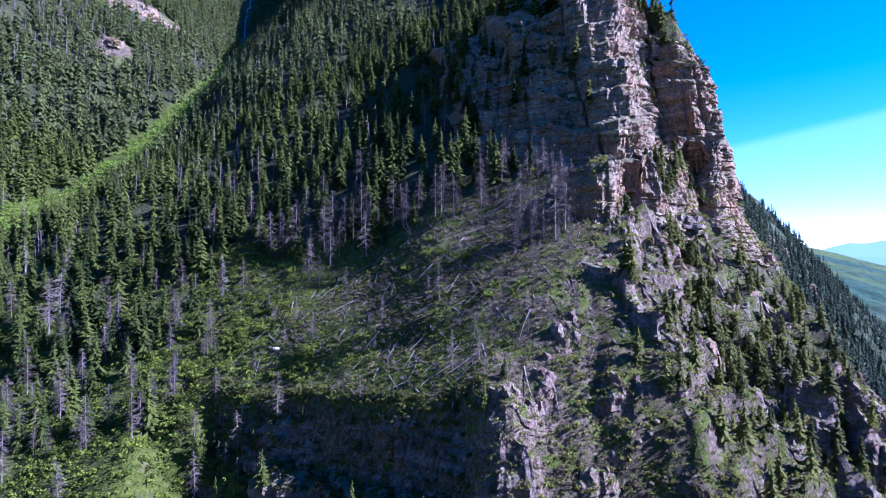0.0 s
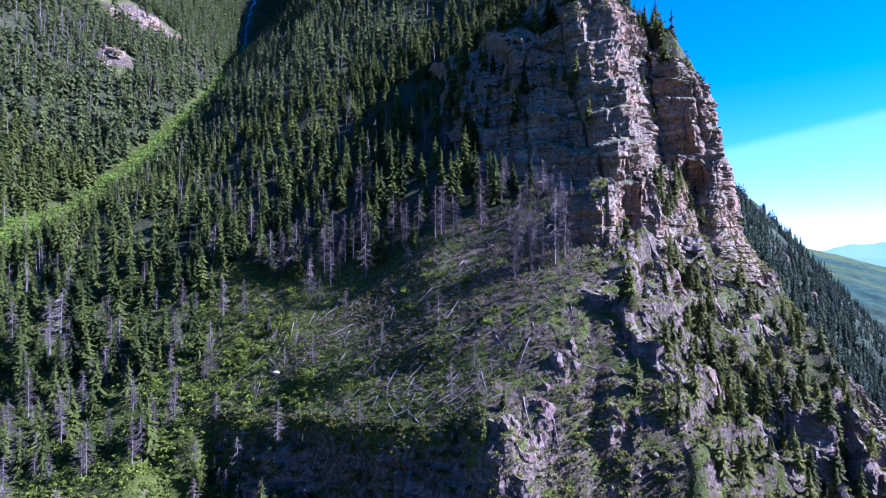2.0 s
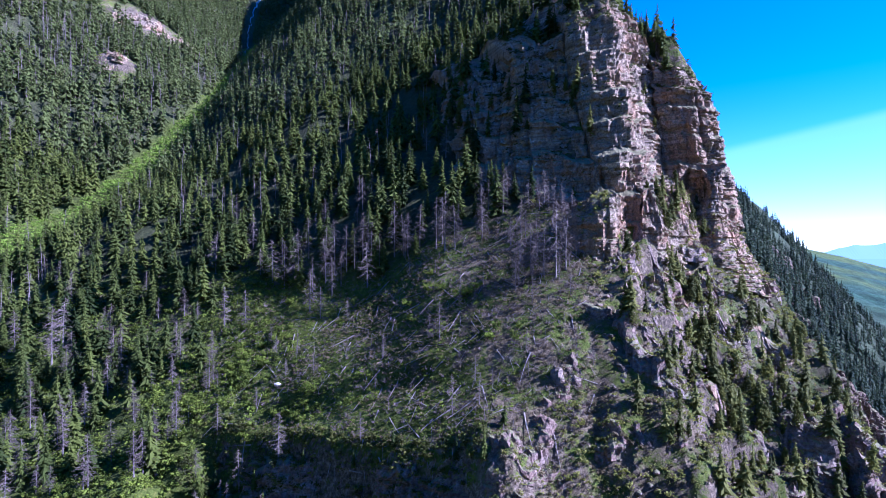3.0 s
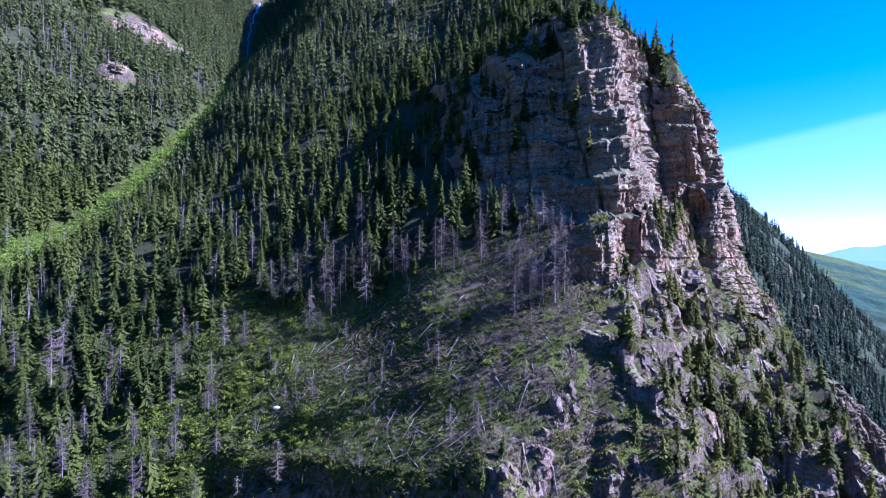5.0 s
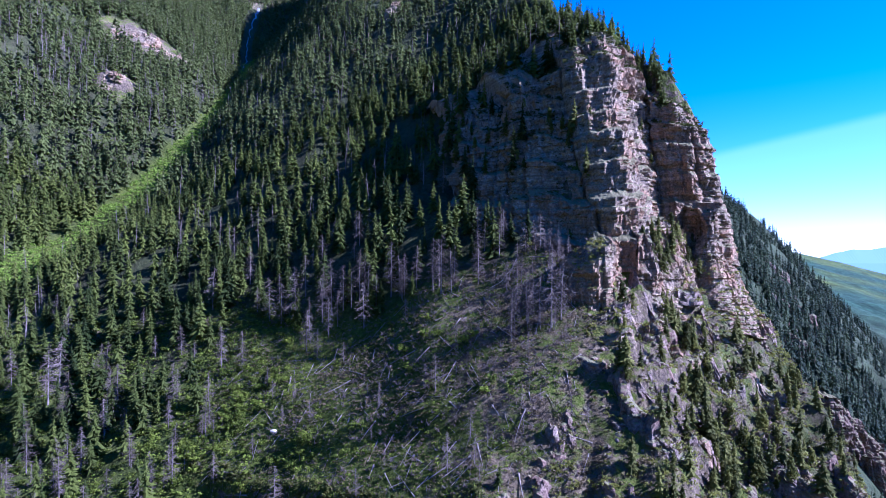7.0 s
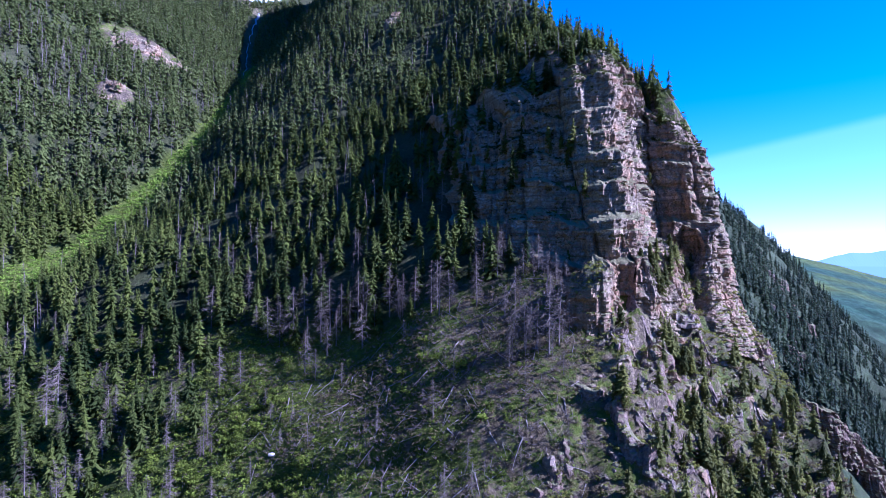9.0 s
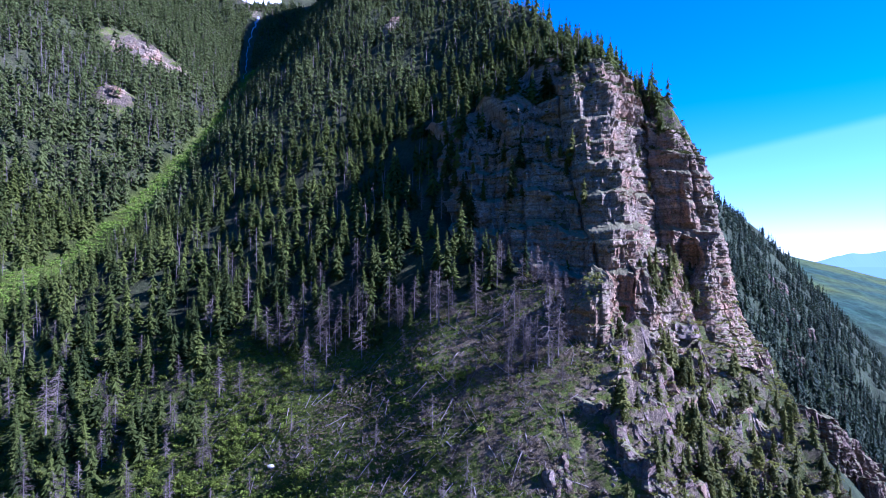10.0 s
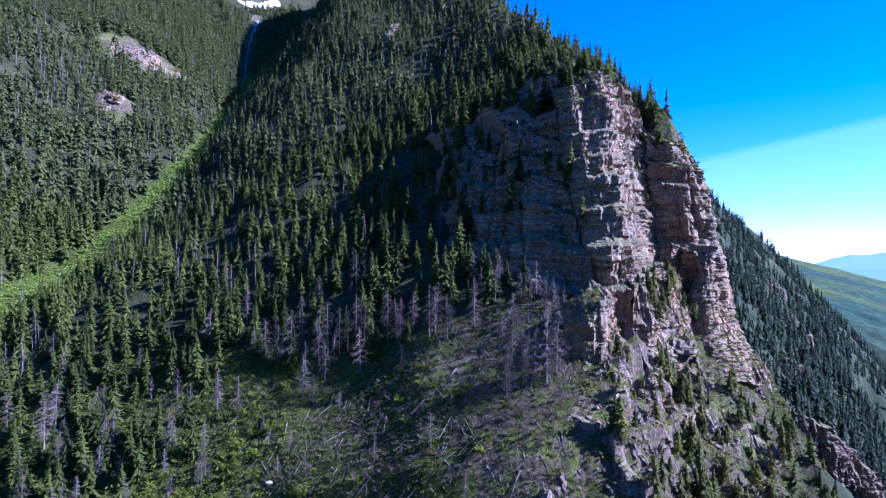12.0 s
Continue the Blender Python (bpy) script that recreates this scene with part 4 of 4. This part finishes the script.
# dead trees
SNAGS = [plant("dead_tree", snag(220 + i, 14.0, 92, 2.2 + 0.35 * (i % 3), 3), (DEADWOOD, TWIGS, "branchwork"), "bare grey dead conifer still standing on the slope", "dead tree", "standing dead trees") for i in range(6)]
stands = [(-40, 212, 20), (-35.6, 211.4, 17), (-43.9, 214.8, 15), (-29.8, 212.4, 18), (-23.3, 208.8, 12), (-17.9, 209.2, 20), (-14.5, 207.1, 15), (-8.6, 204.7, 15), (-2.7, 198, 18), (0.2, 195.3, 20), (3.6, 194.1, 15), (12.7, 194, 18),
          (22.3, 206, 11), (31.8, 165, 22), (35, 167, 19), (25.3, 169, 15), (23.3, 176, 12), (28.8, 168, 15), (-42.5, 199.5, 11), (-47, 203, 15), (-59, 214, 17), (-64, 216, 17), (-53.6, 213, 21), (-90, 228, 17),
          (-1.1, 160, 11), (-126, 195.5, 19), (-137, 202, 21)]
stands += [(-137, 208, 18), (-43.6, 153, 13), (-65, 152, 14), (-55.4, 157, 12), (-65.6, 168, 9), (2.2, 140, 10), (8, 146, 7)]
spots = [(x, y, floor_at(x, y), h / 14, rng.uniform(0, 6.3), rng.integers(0, 6)) for x, y, h in stands]
for r in DEAD_NEAR[:90]:
    spots.append((r[0], r[1], floor_at(r[0], r[1]), r[3] * 0.9, r[4], r[6]))
for _ in range(24):  # the thicket under the squat block
    x, y = rng.uniform(20, 42), rng.uniform(164, 190)
    spots.append((x, y, floor_at(x, y), rng.uniform(0.4, 0.9), rng.uniform(0, 6.3), rng.integers(0, 6)))
for _ in range(16):  # below the tall cliff's foot
    x = rng.uniform(18, 44)
    y = float(cliff_line(x)) - rng.uniform(1, 14)
    spots.append((x, y, floor_at(x, y) - 0.3, rng.uniform(0.4, 0.9), rng.uniform(0, 6.3), rng.integers(0, 6)))
for _ in range(16):
    x = rng.uniform(-52, 22)
    y = clearing_top(x) + rng.uniform(0, 12)
    spots.append((x, y, floor_at(x, y), rng.uniform(0.6, 1.2), rng.uniform(0, 6.3), rng.integers(0, 6)))
for _ in range(64):  # the mixed wood west of the clearing
    x, y = rng.uniform(-150, -64), rng.uniform(140, 212)
    spots.append((x, y, floor_at(x, y), rng.uniform(0.4, 1.1), rng.uniform(0, 6.3), rng.integers(0, 6)))
for _ in range(46):  # poles left in the clearing
    x, y = rng.uniform(-62, 40), rng.uniform(134, 196)
    if y < clearing_top(x):
        spots.append((x, y, floor_at(x, y), rng.uniform(0.2, 0.55), rng.uniform(0, 6.3), rng.integers(0, 6)))
planted(SNAGS, spots)

# evergreens on the broken slope under the cliffs
LEDGE_TREES = [conifer(240 + i, 8.5, 2.0 + 0.25 * i, 18, 9, 0.45, 0.03, droop=0.75, wide=0.22, fine=False) for i in range(3)] + [pine(250 + i, 5.6 + 0.5 * i, 2.0 + 0.25 * i, 15, 20) for i in range(3)]
JUNIPERS = [plant("evergreen_tree", arrays, (BARK, JUNIPER, "crown"), "olive green evergreen rooted among ledges below the cliff", "tree", "evergreens on the ledges") for arrays in LEDGE_TREES]
spots = []
jx, jy = spots_in(rng, 43, 128, 118, 228, 4.6, lambda x, y: np.clip(0.1 + 0.7 * vnoise(x / 9, y / 14, 0, 71) + 0.1 * (1 - smooth(145, 160, y)) + 0.6 * smooth(64, 84, x), 0, 0.95) * (y - 128 > 0.55 * (x - 70) - 14))
for x, y in zip(jx, jy):
    if y < 176 + 0.42 * (x - 50) and len(spots) < 130:
        spots.append((x, y, floor_at(x, y) - 0.2, rng.uniform(0.35, 1.15), rng.uniform(0, 6.3), rng.integers(0, 6)))
for x, y, spread, count in ((73, 161, 3.5, 11), (72.5, 152, 4.5, 14), (71, 142, 4.5, 10), (75, 180, 5, 12), (49, 151, 2, 4), (100, 184, 6, 13), (113, 187, 4, 8), (84, 155, 4, 9), (99, 160, 5.5, 13), (49, 128, 2.5, 2), (100, 153, 5, 8)):
    for _ in range(count):  # clumps along the ribs
        a, b = x + rng.normal(0, 0.6 * spread), y + rng.normal(0, 0.7 * spread)
        spots.append((a, b, floor_at(a, b) - 0.2, rng.uniform(0.5, 1.15), rng.uniform(0, 6.3), rng.integers(0, 6)))
for _ in range(30):  # on the ledge at the tall cliff's foot
    x = rng.uniform(66, 94)
    y = np.interp(x, [62, 68, 74, 80, 86, 91], [184, 186, 193, 199, 204, 209]) + rng.uniform(0, 8)
    spots.append((x, y, floor_at(x, y) - 0.2, rng.uniform(0.4, 1.0), rng.uniform(0, 6.3), rng.integers(0, 6)))


def wall_spot(x, z):
    """Where the rock stands at that place and height, seen from the open side."""
    best = None
    for t, (x0, x1, y0, y1) in zip(cliff_trees, cliff_boxes):
        if not x0 < x < x1:
            continue
        hit = t.ray_cast(Vector((x, 90, z)), Vector((0, 1, 0)))
        if hit[0] is not None and hit[0].y < 285 and (best is None or hit[0].y < best.y):
            best = hit[0]
    return best


for x, z, s in ((47, 172, 0.9), (49, 168, 1.1), (48, 164, 0.8), (30, 160, 0.8), (56, 176, 0.5), (20, 172, 0.7), (14, 168, 0.9), (34, 184, 0.6), (84, 176, 0.6), (86, 160, 0.7), (2, 168, 1.3), (6, 162, 1.5), (10, 156, 1.4)):
    p = wall_spot(x, z)
    if p:
        spots.append((p.x, p.y + 0.3, p.z, s, rng.uniform(0, 6.3), rng.integers(0, 6)))
for _ in range(16):  # on the benches of the shaded wall
    x = rng.uniform(6, 54)
    p = wall_spot(x, rng.uniform(148, 178 - 0.1 * abs(x - 20)))
    if p and vnoise(x / 6, p.z / 7, 0, 72) > -0.15:
        spots.append((p.x, p.y + 0.3, p.z - 0.5, rng.uniform(0.6, 1.4), rng.uniform(0, 6.3), rng.integers(0, 6)))
random.Random(7).shuffle(spots)
planted(JUNIPERS, spots[:345])

# ---- brush, logs, stones ----
NOTHING = (np.zeros((3, 3)), np.array([[0, 1, 2]]))
BUSHES = [(*NOTHING, *bush(400 + i, 1.6, 1.1, 24, 0.26)) for i in range(5)]
TUFTS = [(*NOTHING, *bush(410 + i, 1.3, 0.6, 10, 0.23)) for i in range(4)]


def twiggy(seed):
    rng = np.random.default_rng(seed)
    soup = Soup()
    for _ in range(17):
        a, r = rng.uniform(0, 6.3), rng.uniform(0.4, 1.1)
        soup.add(*spike(rng, (0.2 * rng.normal(), 0.2 * rng.normal(), 0), (r * math.cos(a), r * math.sin(a), rng.uniform(0.3, 1.3)), 0.045))
    return soup.out()


BRUSH = [(*NOTHING, *twiggy(420 + i)) for i in range(4)]


def clearing(x, y):
    return (x > -85) & (x < 43) & (y < clearing_top(x) + 4) & (y > low_line(x) - 2)


def lush(x, y):
    return np.clip(0.62 + 0.9 * vnoise(x / 16, y / 18, 0, 81) - 0.013 * (x + 35), 0.1, 1)


x, y = spots_in(rng, -85, 43, 126, 222, 0.86, lambda x, y: clearing(x, y) * lush(x, y) * 0.95)
rows = rows_of(rng, x, y, land(x, y), 0.3, 0.95, 4, (-0.1, 0.75))
scattered("low_shrubs", TUFTS, rows, [BARK, SHRUB], "low green shrubs and herbs covering the clearing", "shrubs")
x, y = spots_in(rng, -85, 43, 112, 222, 1.0, lambda x, y: (clearing(x, y) | ((x > 4) & (x < 40) & (y < 150))) * np.clip(0.85 - 0.5 * lush(x, y) + 0.5 * vnoise(x / 5, y / 5, 0, 90), 0.1, 0.9))
scattered("dry_herbs", TUFTS, rows_of(rng, x, y, land(x, y), 0.3, 1.0, 4, (-0.3, 0.7)), [BARK, DRY], "dry brown herbs and low scrub in the clearing", "shrubs")
x, y = spots_in(rng, -85, 43, 126, 222, 1.6, lambda x, y: clearing(x, y) * (1.0 - 0.6 * lush(x, y)) * 0.6)
rows = rows_of(rng, x, y, land(x, y), 0.5, 1.3, 4)
scattered("dead_brush", BRUSH, rows, [DEADWOOD, TWIGS], "grey brittle brush between fallen trunks", "brush")

clumps = [(-66, 190, 13, 130), (-40, 166, 6, 22), (-24, 160, 5, 10), (6, 168, 8, 12), (-52, 206, 7, 22), (-92, 186, 9, 40), (20, 150, 7, 10), (-8, 183, 10, 14), (-78, 176, 8, 26)]
x = np.concatenate([rng.normal(a, 0.6 * r, k) for a, b, r, k in clumps])
y = np.concatenate([rng.normal(b, 0.6 * r, k) for a, b, r, k in clumps])
LEAFY = [(*NOTHING, *bush(440 + i, 1.6, 1.2, 60, 0.15)) for i in range(5)]
scattered("tall_shrubs", LEAFY, rows_of(rng, x, y, land(x, y), 0.9, 2.3, 5, (0.2, 0.95)), [BARK, SHRUB], "clumps of tall bright green shrubs in the clearing", "shrubs")
x, y = spots_in(rng, -180, -40, 140, 235, 1.9, lambda x, y: (spur(x, y) > far_side(x, y)) * np.clip(0.62 + 0.8 * vnoise(x / 13, y / 13, 0, 82), 0, 0.9) * (1 - smooth(-75, -40, x)))
rows = rows_of(rng, x, y, land(x, y), 0.6, 1.7, 5, (0.0, 0.75))
scattered("green_shrubs", BUSHES, rows, [BARK, SHRUB], "bright green leafy shrubs under the thin wood", "shrubs")
x, y = spots_in(rng, -112, -52, 132, 174, 2.2, lambda x, y: 0.6 + 0 * x)
z = np.array([floor_at(a, b) for a, b in zip(x, y)])
scattered("green_shrubs", BUSHES, rows_of(rng, x, y, z, 0.6, 1.6, 5, (0.0, 0.8)), [BARK, SHRUB], "leafy green shrubs among low ledges", "shrubs")
x, y = spots_in(rng, -160, -72, 130, 225, 1.35, lambda x, y: (spur(x, y) > far_side(x, y)) * 0.6)
scattered("low_shrubs", TUFTS, rows_of(rng, x, y, land(x, y), 0.4, 1.2, 4, (-0.2, 0.6)), [BARK, SHRUB], "low green herbs under the thin wood", "shrubs")
x, y = spots_in(rng, -420, -120, 170, 640, 2.0, lambda x, y: (ravine(x, y) < 8.5 + 2 * vnoise(x / 8, y / 8, 0, 86) + 5 * (1 - smooth(290, 340, y))) * 0.92 * (1 - smooth(620, 720, y)))
rows = rows_of(rng, x, y, land(x, y), 0.8, 1.8, 5, (0.4, 0.9))
scattered("ravine_shrubs", BUSHES, rows, [BARK, MEADOW], "bright green shrubs filling the ravine's bed", "shrubs")
x, y = spots_in(rng, -520, -150, 260, 640, 4.2, lambda x, y: (far_side(x, y) > spur(x, y)) * np.clip(0.9 * vnoise(x / 25, y / 40, 0, 83), 0, 0.6))
rows = rows_of(rng, x, y, land(x, y), 0.9, 1.9, 5, (0.1, 0.7))
scattered("slope_shrubs", BUSHES, rows, [BARK, SHRUB], "green brush in gaps of the far slope's forest", "shrubs")

# brush on the ledges of the east face
x, y = spots_in(rng, 6, 128, 104, 232, 0.95, lambda x, y: np.clip(0.68 + 0.6 * vnoise(x / 9, y / 12, 0, 84), 0.1, 0.95) * (y < cliff_line(x) - 7) * ((x > 41) | (y < 133 + 0.9 * (x - 22)) | ((x > 28) & (y > 196))))
z = np.array([floor_at(a, b) for a, b in zip(x, y)])
rows = rows_of(rng, x, y, z - 0.1, 0.35, 1.4, 5, (-0.15, 0.6))
rows[:, 3] *= rng.uniform(0.5, 1, len(rows))
half = rng.random(len(rows)) < 0.5
dry = ~half & (rng.random(len(rows)) < 0.5)
scattered("dry_brush", BUSHES, rows[dry], [BARK, DRY], "brown dry brush between ledges", "shrubs")
scattered("ledge_brush", BUSHES, rows[half], [BARK, JUNIPER], "olive brush growing between ledges", "shrubs")
rest = rows[~half & ~dry].copy()
rest[:, 6] %= 4
scattered("dead_brush", BRUSH, rest, [DEADWOOD, TWIGS], "grey dry brush on the broken slope", "brush")


# tufts that cling to the cliff faces
rows = []
for k in range(1700):
    a, b = (rng.uniform(2, 122), rng.uniform(98, 208)) if k < 900 else (rng.uniform(8, 64), rng.uniform(132, 196))
    if vnoise(a / 9, b / 4, 0, 87) > 0.05:
        p = wall_spot(a, b)
        if p and p.y > 165:
            rows.append((p.x, p.y + 0.1, p.z - 0.2, rng.uniform(0.3, 0.9), rng.uniform(0, 6.3), rng.uniform(-0.3, 0.2), rng.integers(0, 5)))
for _ in range(800):  # and along the low shaded band
    a, b = rng.uniform(-70, 12), rng.uniform(38, 62)
    p = wall_spot(a, b)
    if p and p.y < 172 and vnoise(a / 7, b / 3, 0, 89) > 0.1:
        rows.append((p.x, p.y + 0.1, p.z - 0.2, rng.uniform(0.3, 0.8), rng.uniform(0, 6.3), rng.uniform(-0.3, 0.2), rng.integers(0, 5)))
for _ in range(560):
    a = rng.uniform(-76, 10)
    b = float(low_line(a)) + rng.uniform(-4, 3)
    rows.append((a, b, floor_at(a, b) - 0.1, rng.uniform(0.4, 1.2), rng.uniform(0, 6.3), rng.uniform(-0.2, 0.6), rng.integers(0, 5)))
for _ in range(420):  # on the shelf between the low cliffs
    a = rng.uniform(-74, 6)
    b = float(low_line(a)) - rng.uniform(5, 16)
    rows.append((a, b, floor_at(a, b) - 0.1, rng.uniform(0.5, 1.5), rng.uniform(0, 6.3), rng.uniform(-0.3, 0.4), rng.integers(0, 5)))
for _ in range(1100):  # on the crest behind the pillars
    a, b = rng.uniform(16, 110), rng.uniform(228, 276)
    if floor_at(a, b) < 170:
        continue
    rows.append((a, b, floor_at(a, b) - 0.1, rng.uniform(0.5, 1.4), rng.uniform(0, 6.3), rng.uniform(-0.3, 0.2), rng.integers(0, 5)))
scattered("cliff_brush", BUSHES, np.array(rows), [BARK, JUNIPER], "olive brush clinging to cliff ledges", "shrubs")


def log_mesh(seed):
    r = np.random.default_rng(seed)
    v, f, lean = stem(r, 9.0, 0.15, 6, 0.03, 0.25)
    soup = Soup()
    soup.add(v, f)
    for _ in range(9):
        z = r.uniform(2, 8.5)
        a = r.uniform(0, 6.3)
        soup.add(*spike(r, (0, 0, z), (0.9 * math.cos(a), 0.9 * math.sin(a), z + 0.4), 0.04))
    v, f = soup.out()
    return mesh_of("fallen_log", v, f, [LOGWOOD])


LOGS = [log_mesh(430 + i) for i in range(4)]


def lying(x, y, angle, size, lift=0.14):
    """A pose that lays a trunk along the ground."""
    d = np.array([math.cos(angle), math.sin(angle)])
    a, b = float(land(x, y)), float(land(*(np.array([x, y]) + d * 9 * size)))
    axis = Vector((d[0] * 9 * size, d[1] * 9 * size, b - a)).normalized()
    return Matrix.Translation((x, y, a + lift)) @ axis.to_track_quat("Z", "Y").to_matrix().to_4x4() @ Matrix.Scale(size, 4)


made = 0
x, y = spots_in(rng, -80, 42, 130, 214, 4.6, lambda x, y: clearing(x, y) * 0.92)
for a, b in zip(x, y):
    if made == 300:
        break
    log = new("fallen_log", LOGS[made % 4])
    log.matrix_basis = lying(a, b, rng.normal(math.atan2(-0.66, -0.47), 1.0), rng.uniform(0.3, 0.95) ** 1.5)
    tagged(log, "weathered grey trunk lying fallen in the clearing", "log", "fallen logs")
    made += 1

# small branches strewn over the clearing
x, y = spots_in(rng, -85, 42, 128, 214, 2.2, lambda x, y: clearing(x, y) * 0.75)
sticks = Soup()
for a, b in zip(x, y):
    q = rng.normal(math.atan2(-0.66, -0.47), 1.1)
    reach = rng.uniform(1.0, 4.5)
    c, d = a + reach * math.cos(q), b + reach * math.sin(q)
    sticks.add(*spike(rng, (a, b, float(land(a, b)) + 0.15), (c, d, float(land(c, d)) + rng.uniform(0.1, 0.9)), rng.uniform(0.03, 0.09)))
branch_mesh = mesh_of("fallen_branches", *sticks.out(), [DEADWOOD])
tagged(new("fallen_branches", branch_mesh), "grey broken branches strewn over the clearing", "branches", kind="stuff")

# the pale boulder in the clearing, and loose stones
def stone_arrays(seed, size):
    bm = bmesh.new()
    bmesh.ops.create_icosphere(bm, subdivisions=2, radius=size)
    for v in bm.verts:
        k = 1 + 0.35 * noise.noise(v.co * 0.9 / size + Vector((seed, 0, 0))) + 0.15 * noise.noise(v.co * 2.5 / size + Vector((0, seed, 0)))
        v.co = Vector((v.co.x * k * 1.3, v.co.y * k, v.co.z * k * 0.75))
    v = np.array([q.co[:] for q in bm.verts])
    f = np.array([[q.index for q in p.verts] for p in bm.faces])
    bm.free()
    return v, f


PALE = plain_material("pale_boulder_stone", (0.2, 0.19, 0.175), (0.42, 0.395, 0.36), 0.9)
boulder = new("boulder", mesh_of("boulder", *stone_arrays(3, 0.85), [PALE]))
boulder.location = (-50.1, 174.8, float(land(-50.1, 174.8)) + 0.35)
tagged(boulder, "pale boulder lying in the clearing", "boulder")
STONES = [(*NOTHING, *stone_arrays(10 + i, 0.5)) for i in range(3)]
x, y = spots_in(rng, 40, 125, 112, 230, 2.6, lambda x, y: np.clip(0.3 + 0.5 * vnoise(x / 8, y / 10, 0, 85), 0, 0.6) * (y < 190 + 0.5 * (x - 50)))
scattered("loose_stones", STONES, rows_of(rng, x, y, land(x, y), 0.4, 1.6, 3), [ROCK_LOW, ROCK_LOW], "loose broken stones on the steep slope", "stones")

# snow and the falling stream at the ravine's head
def strip(name, mat, label, category, points, lift):
    """A draped band along points: x, y, half width."""
    pts = np.array(points, float)
    run = np.concatenate([[0], np.cumsum(np.hypot(*np.diff(pts[:, :2], axis=0).T))])
    u = np.linspace(0, run[-1], int(run[-1] / 2) + 2)
    x, y, w = (np.interp(u, run, pts[:, k]) for k in range(3))
    x = x + 1.5 * vnoise(u / 9, 0, 0, 91)
    rows = []
    for q in np.linspace(-1, 1, 9):
        px = x + q * w * (1 + 0.4 * vnoise(u / 6, q, 0, 92))
        rows.append(np.stack([px, y, land(px, y) + lift * (1.15 - q * q)], -1))
    ob = new(name, mesh_of(name, np.array(rows).reshape(-1, 3), grid_faces(9, len(u)), [mat], smooth_faces=True))
    return tagged(ob, label, category, kind="structure")


strip("stream", WATER, "thin white stream tumbling down the ravine", "stream", [(-273, 851, 1.6), (-261, 792, 0.7), (-254, 757, 0.5), (-238, 700, 0.45), (-217, 636, 0.4), (-206, 597, 0.35)], 0.6)
strip("snow_patch", SNOW, "old snow lying at the ravine's head", "snow", [(-306, 858, 2), (-294, 866, 5), (-284, 886, 8), (-275, 910, 9), (-267, 930, 6)], 2.5)
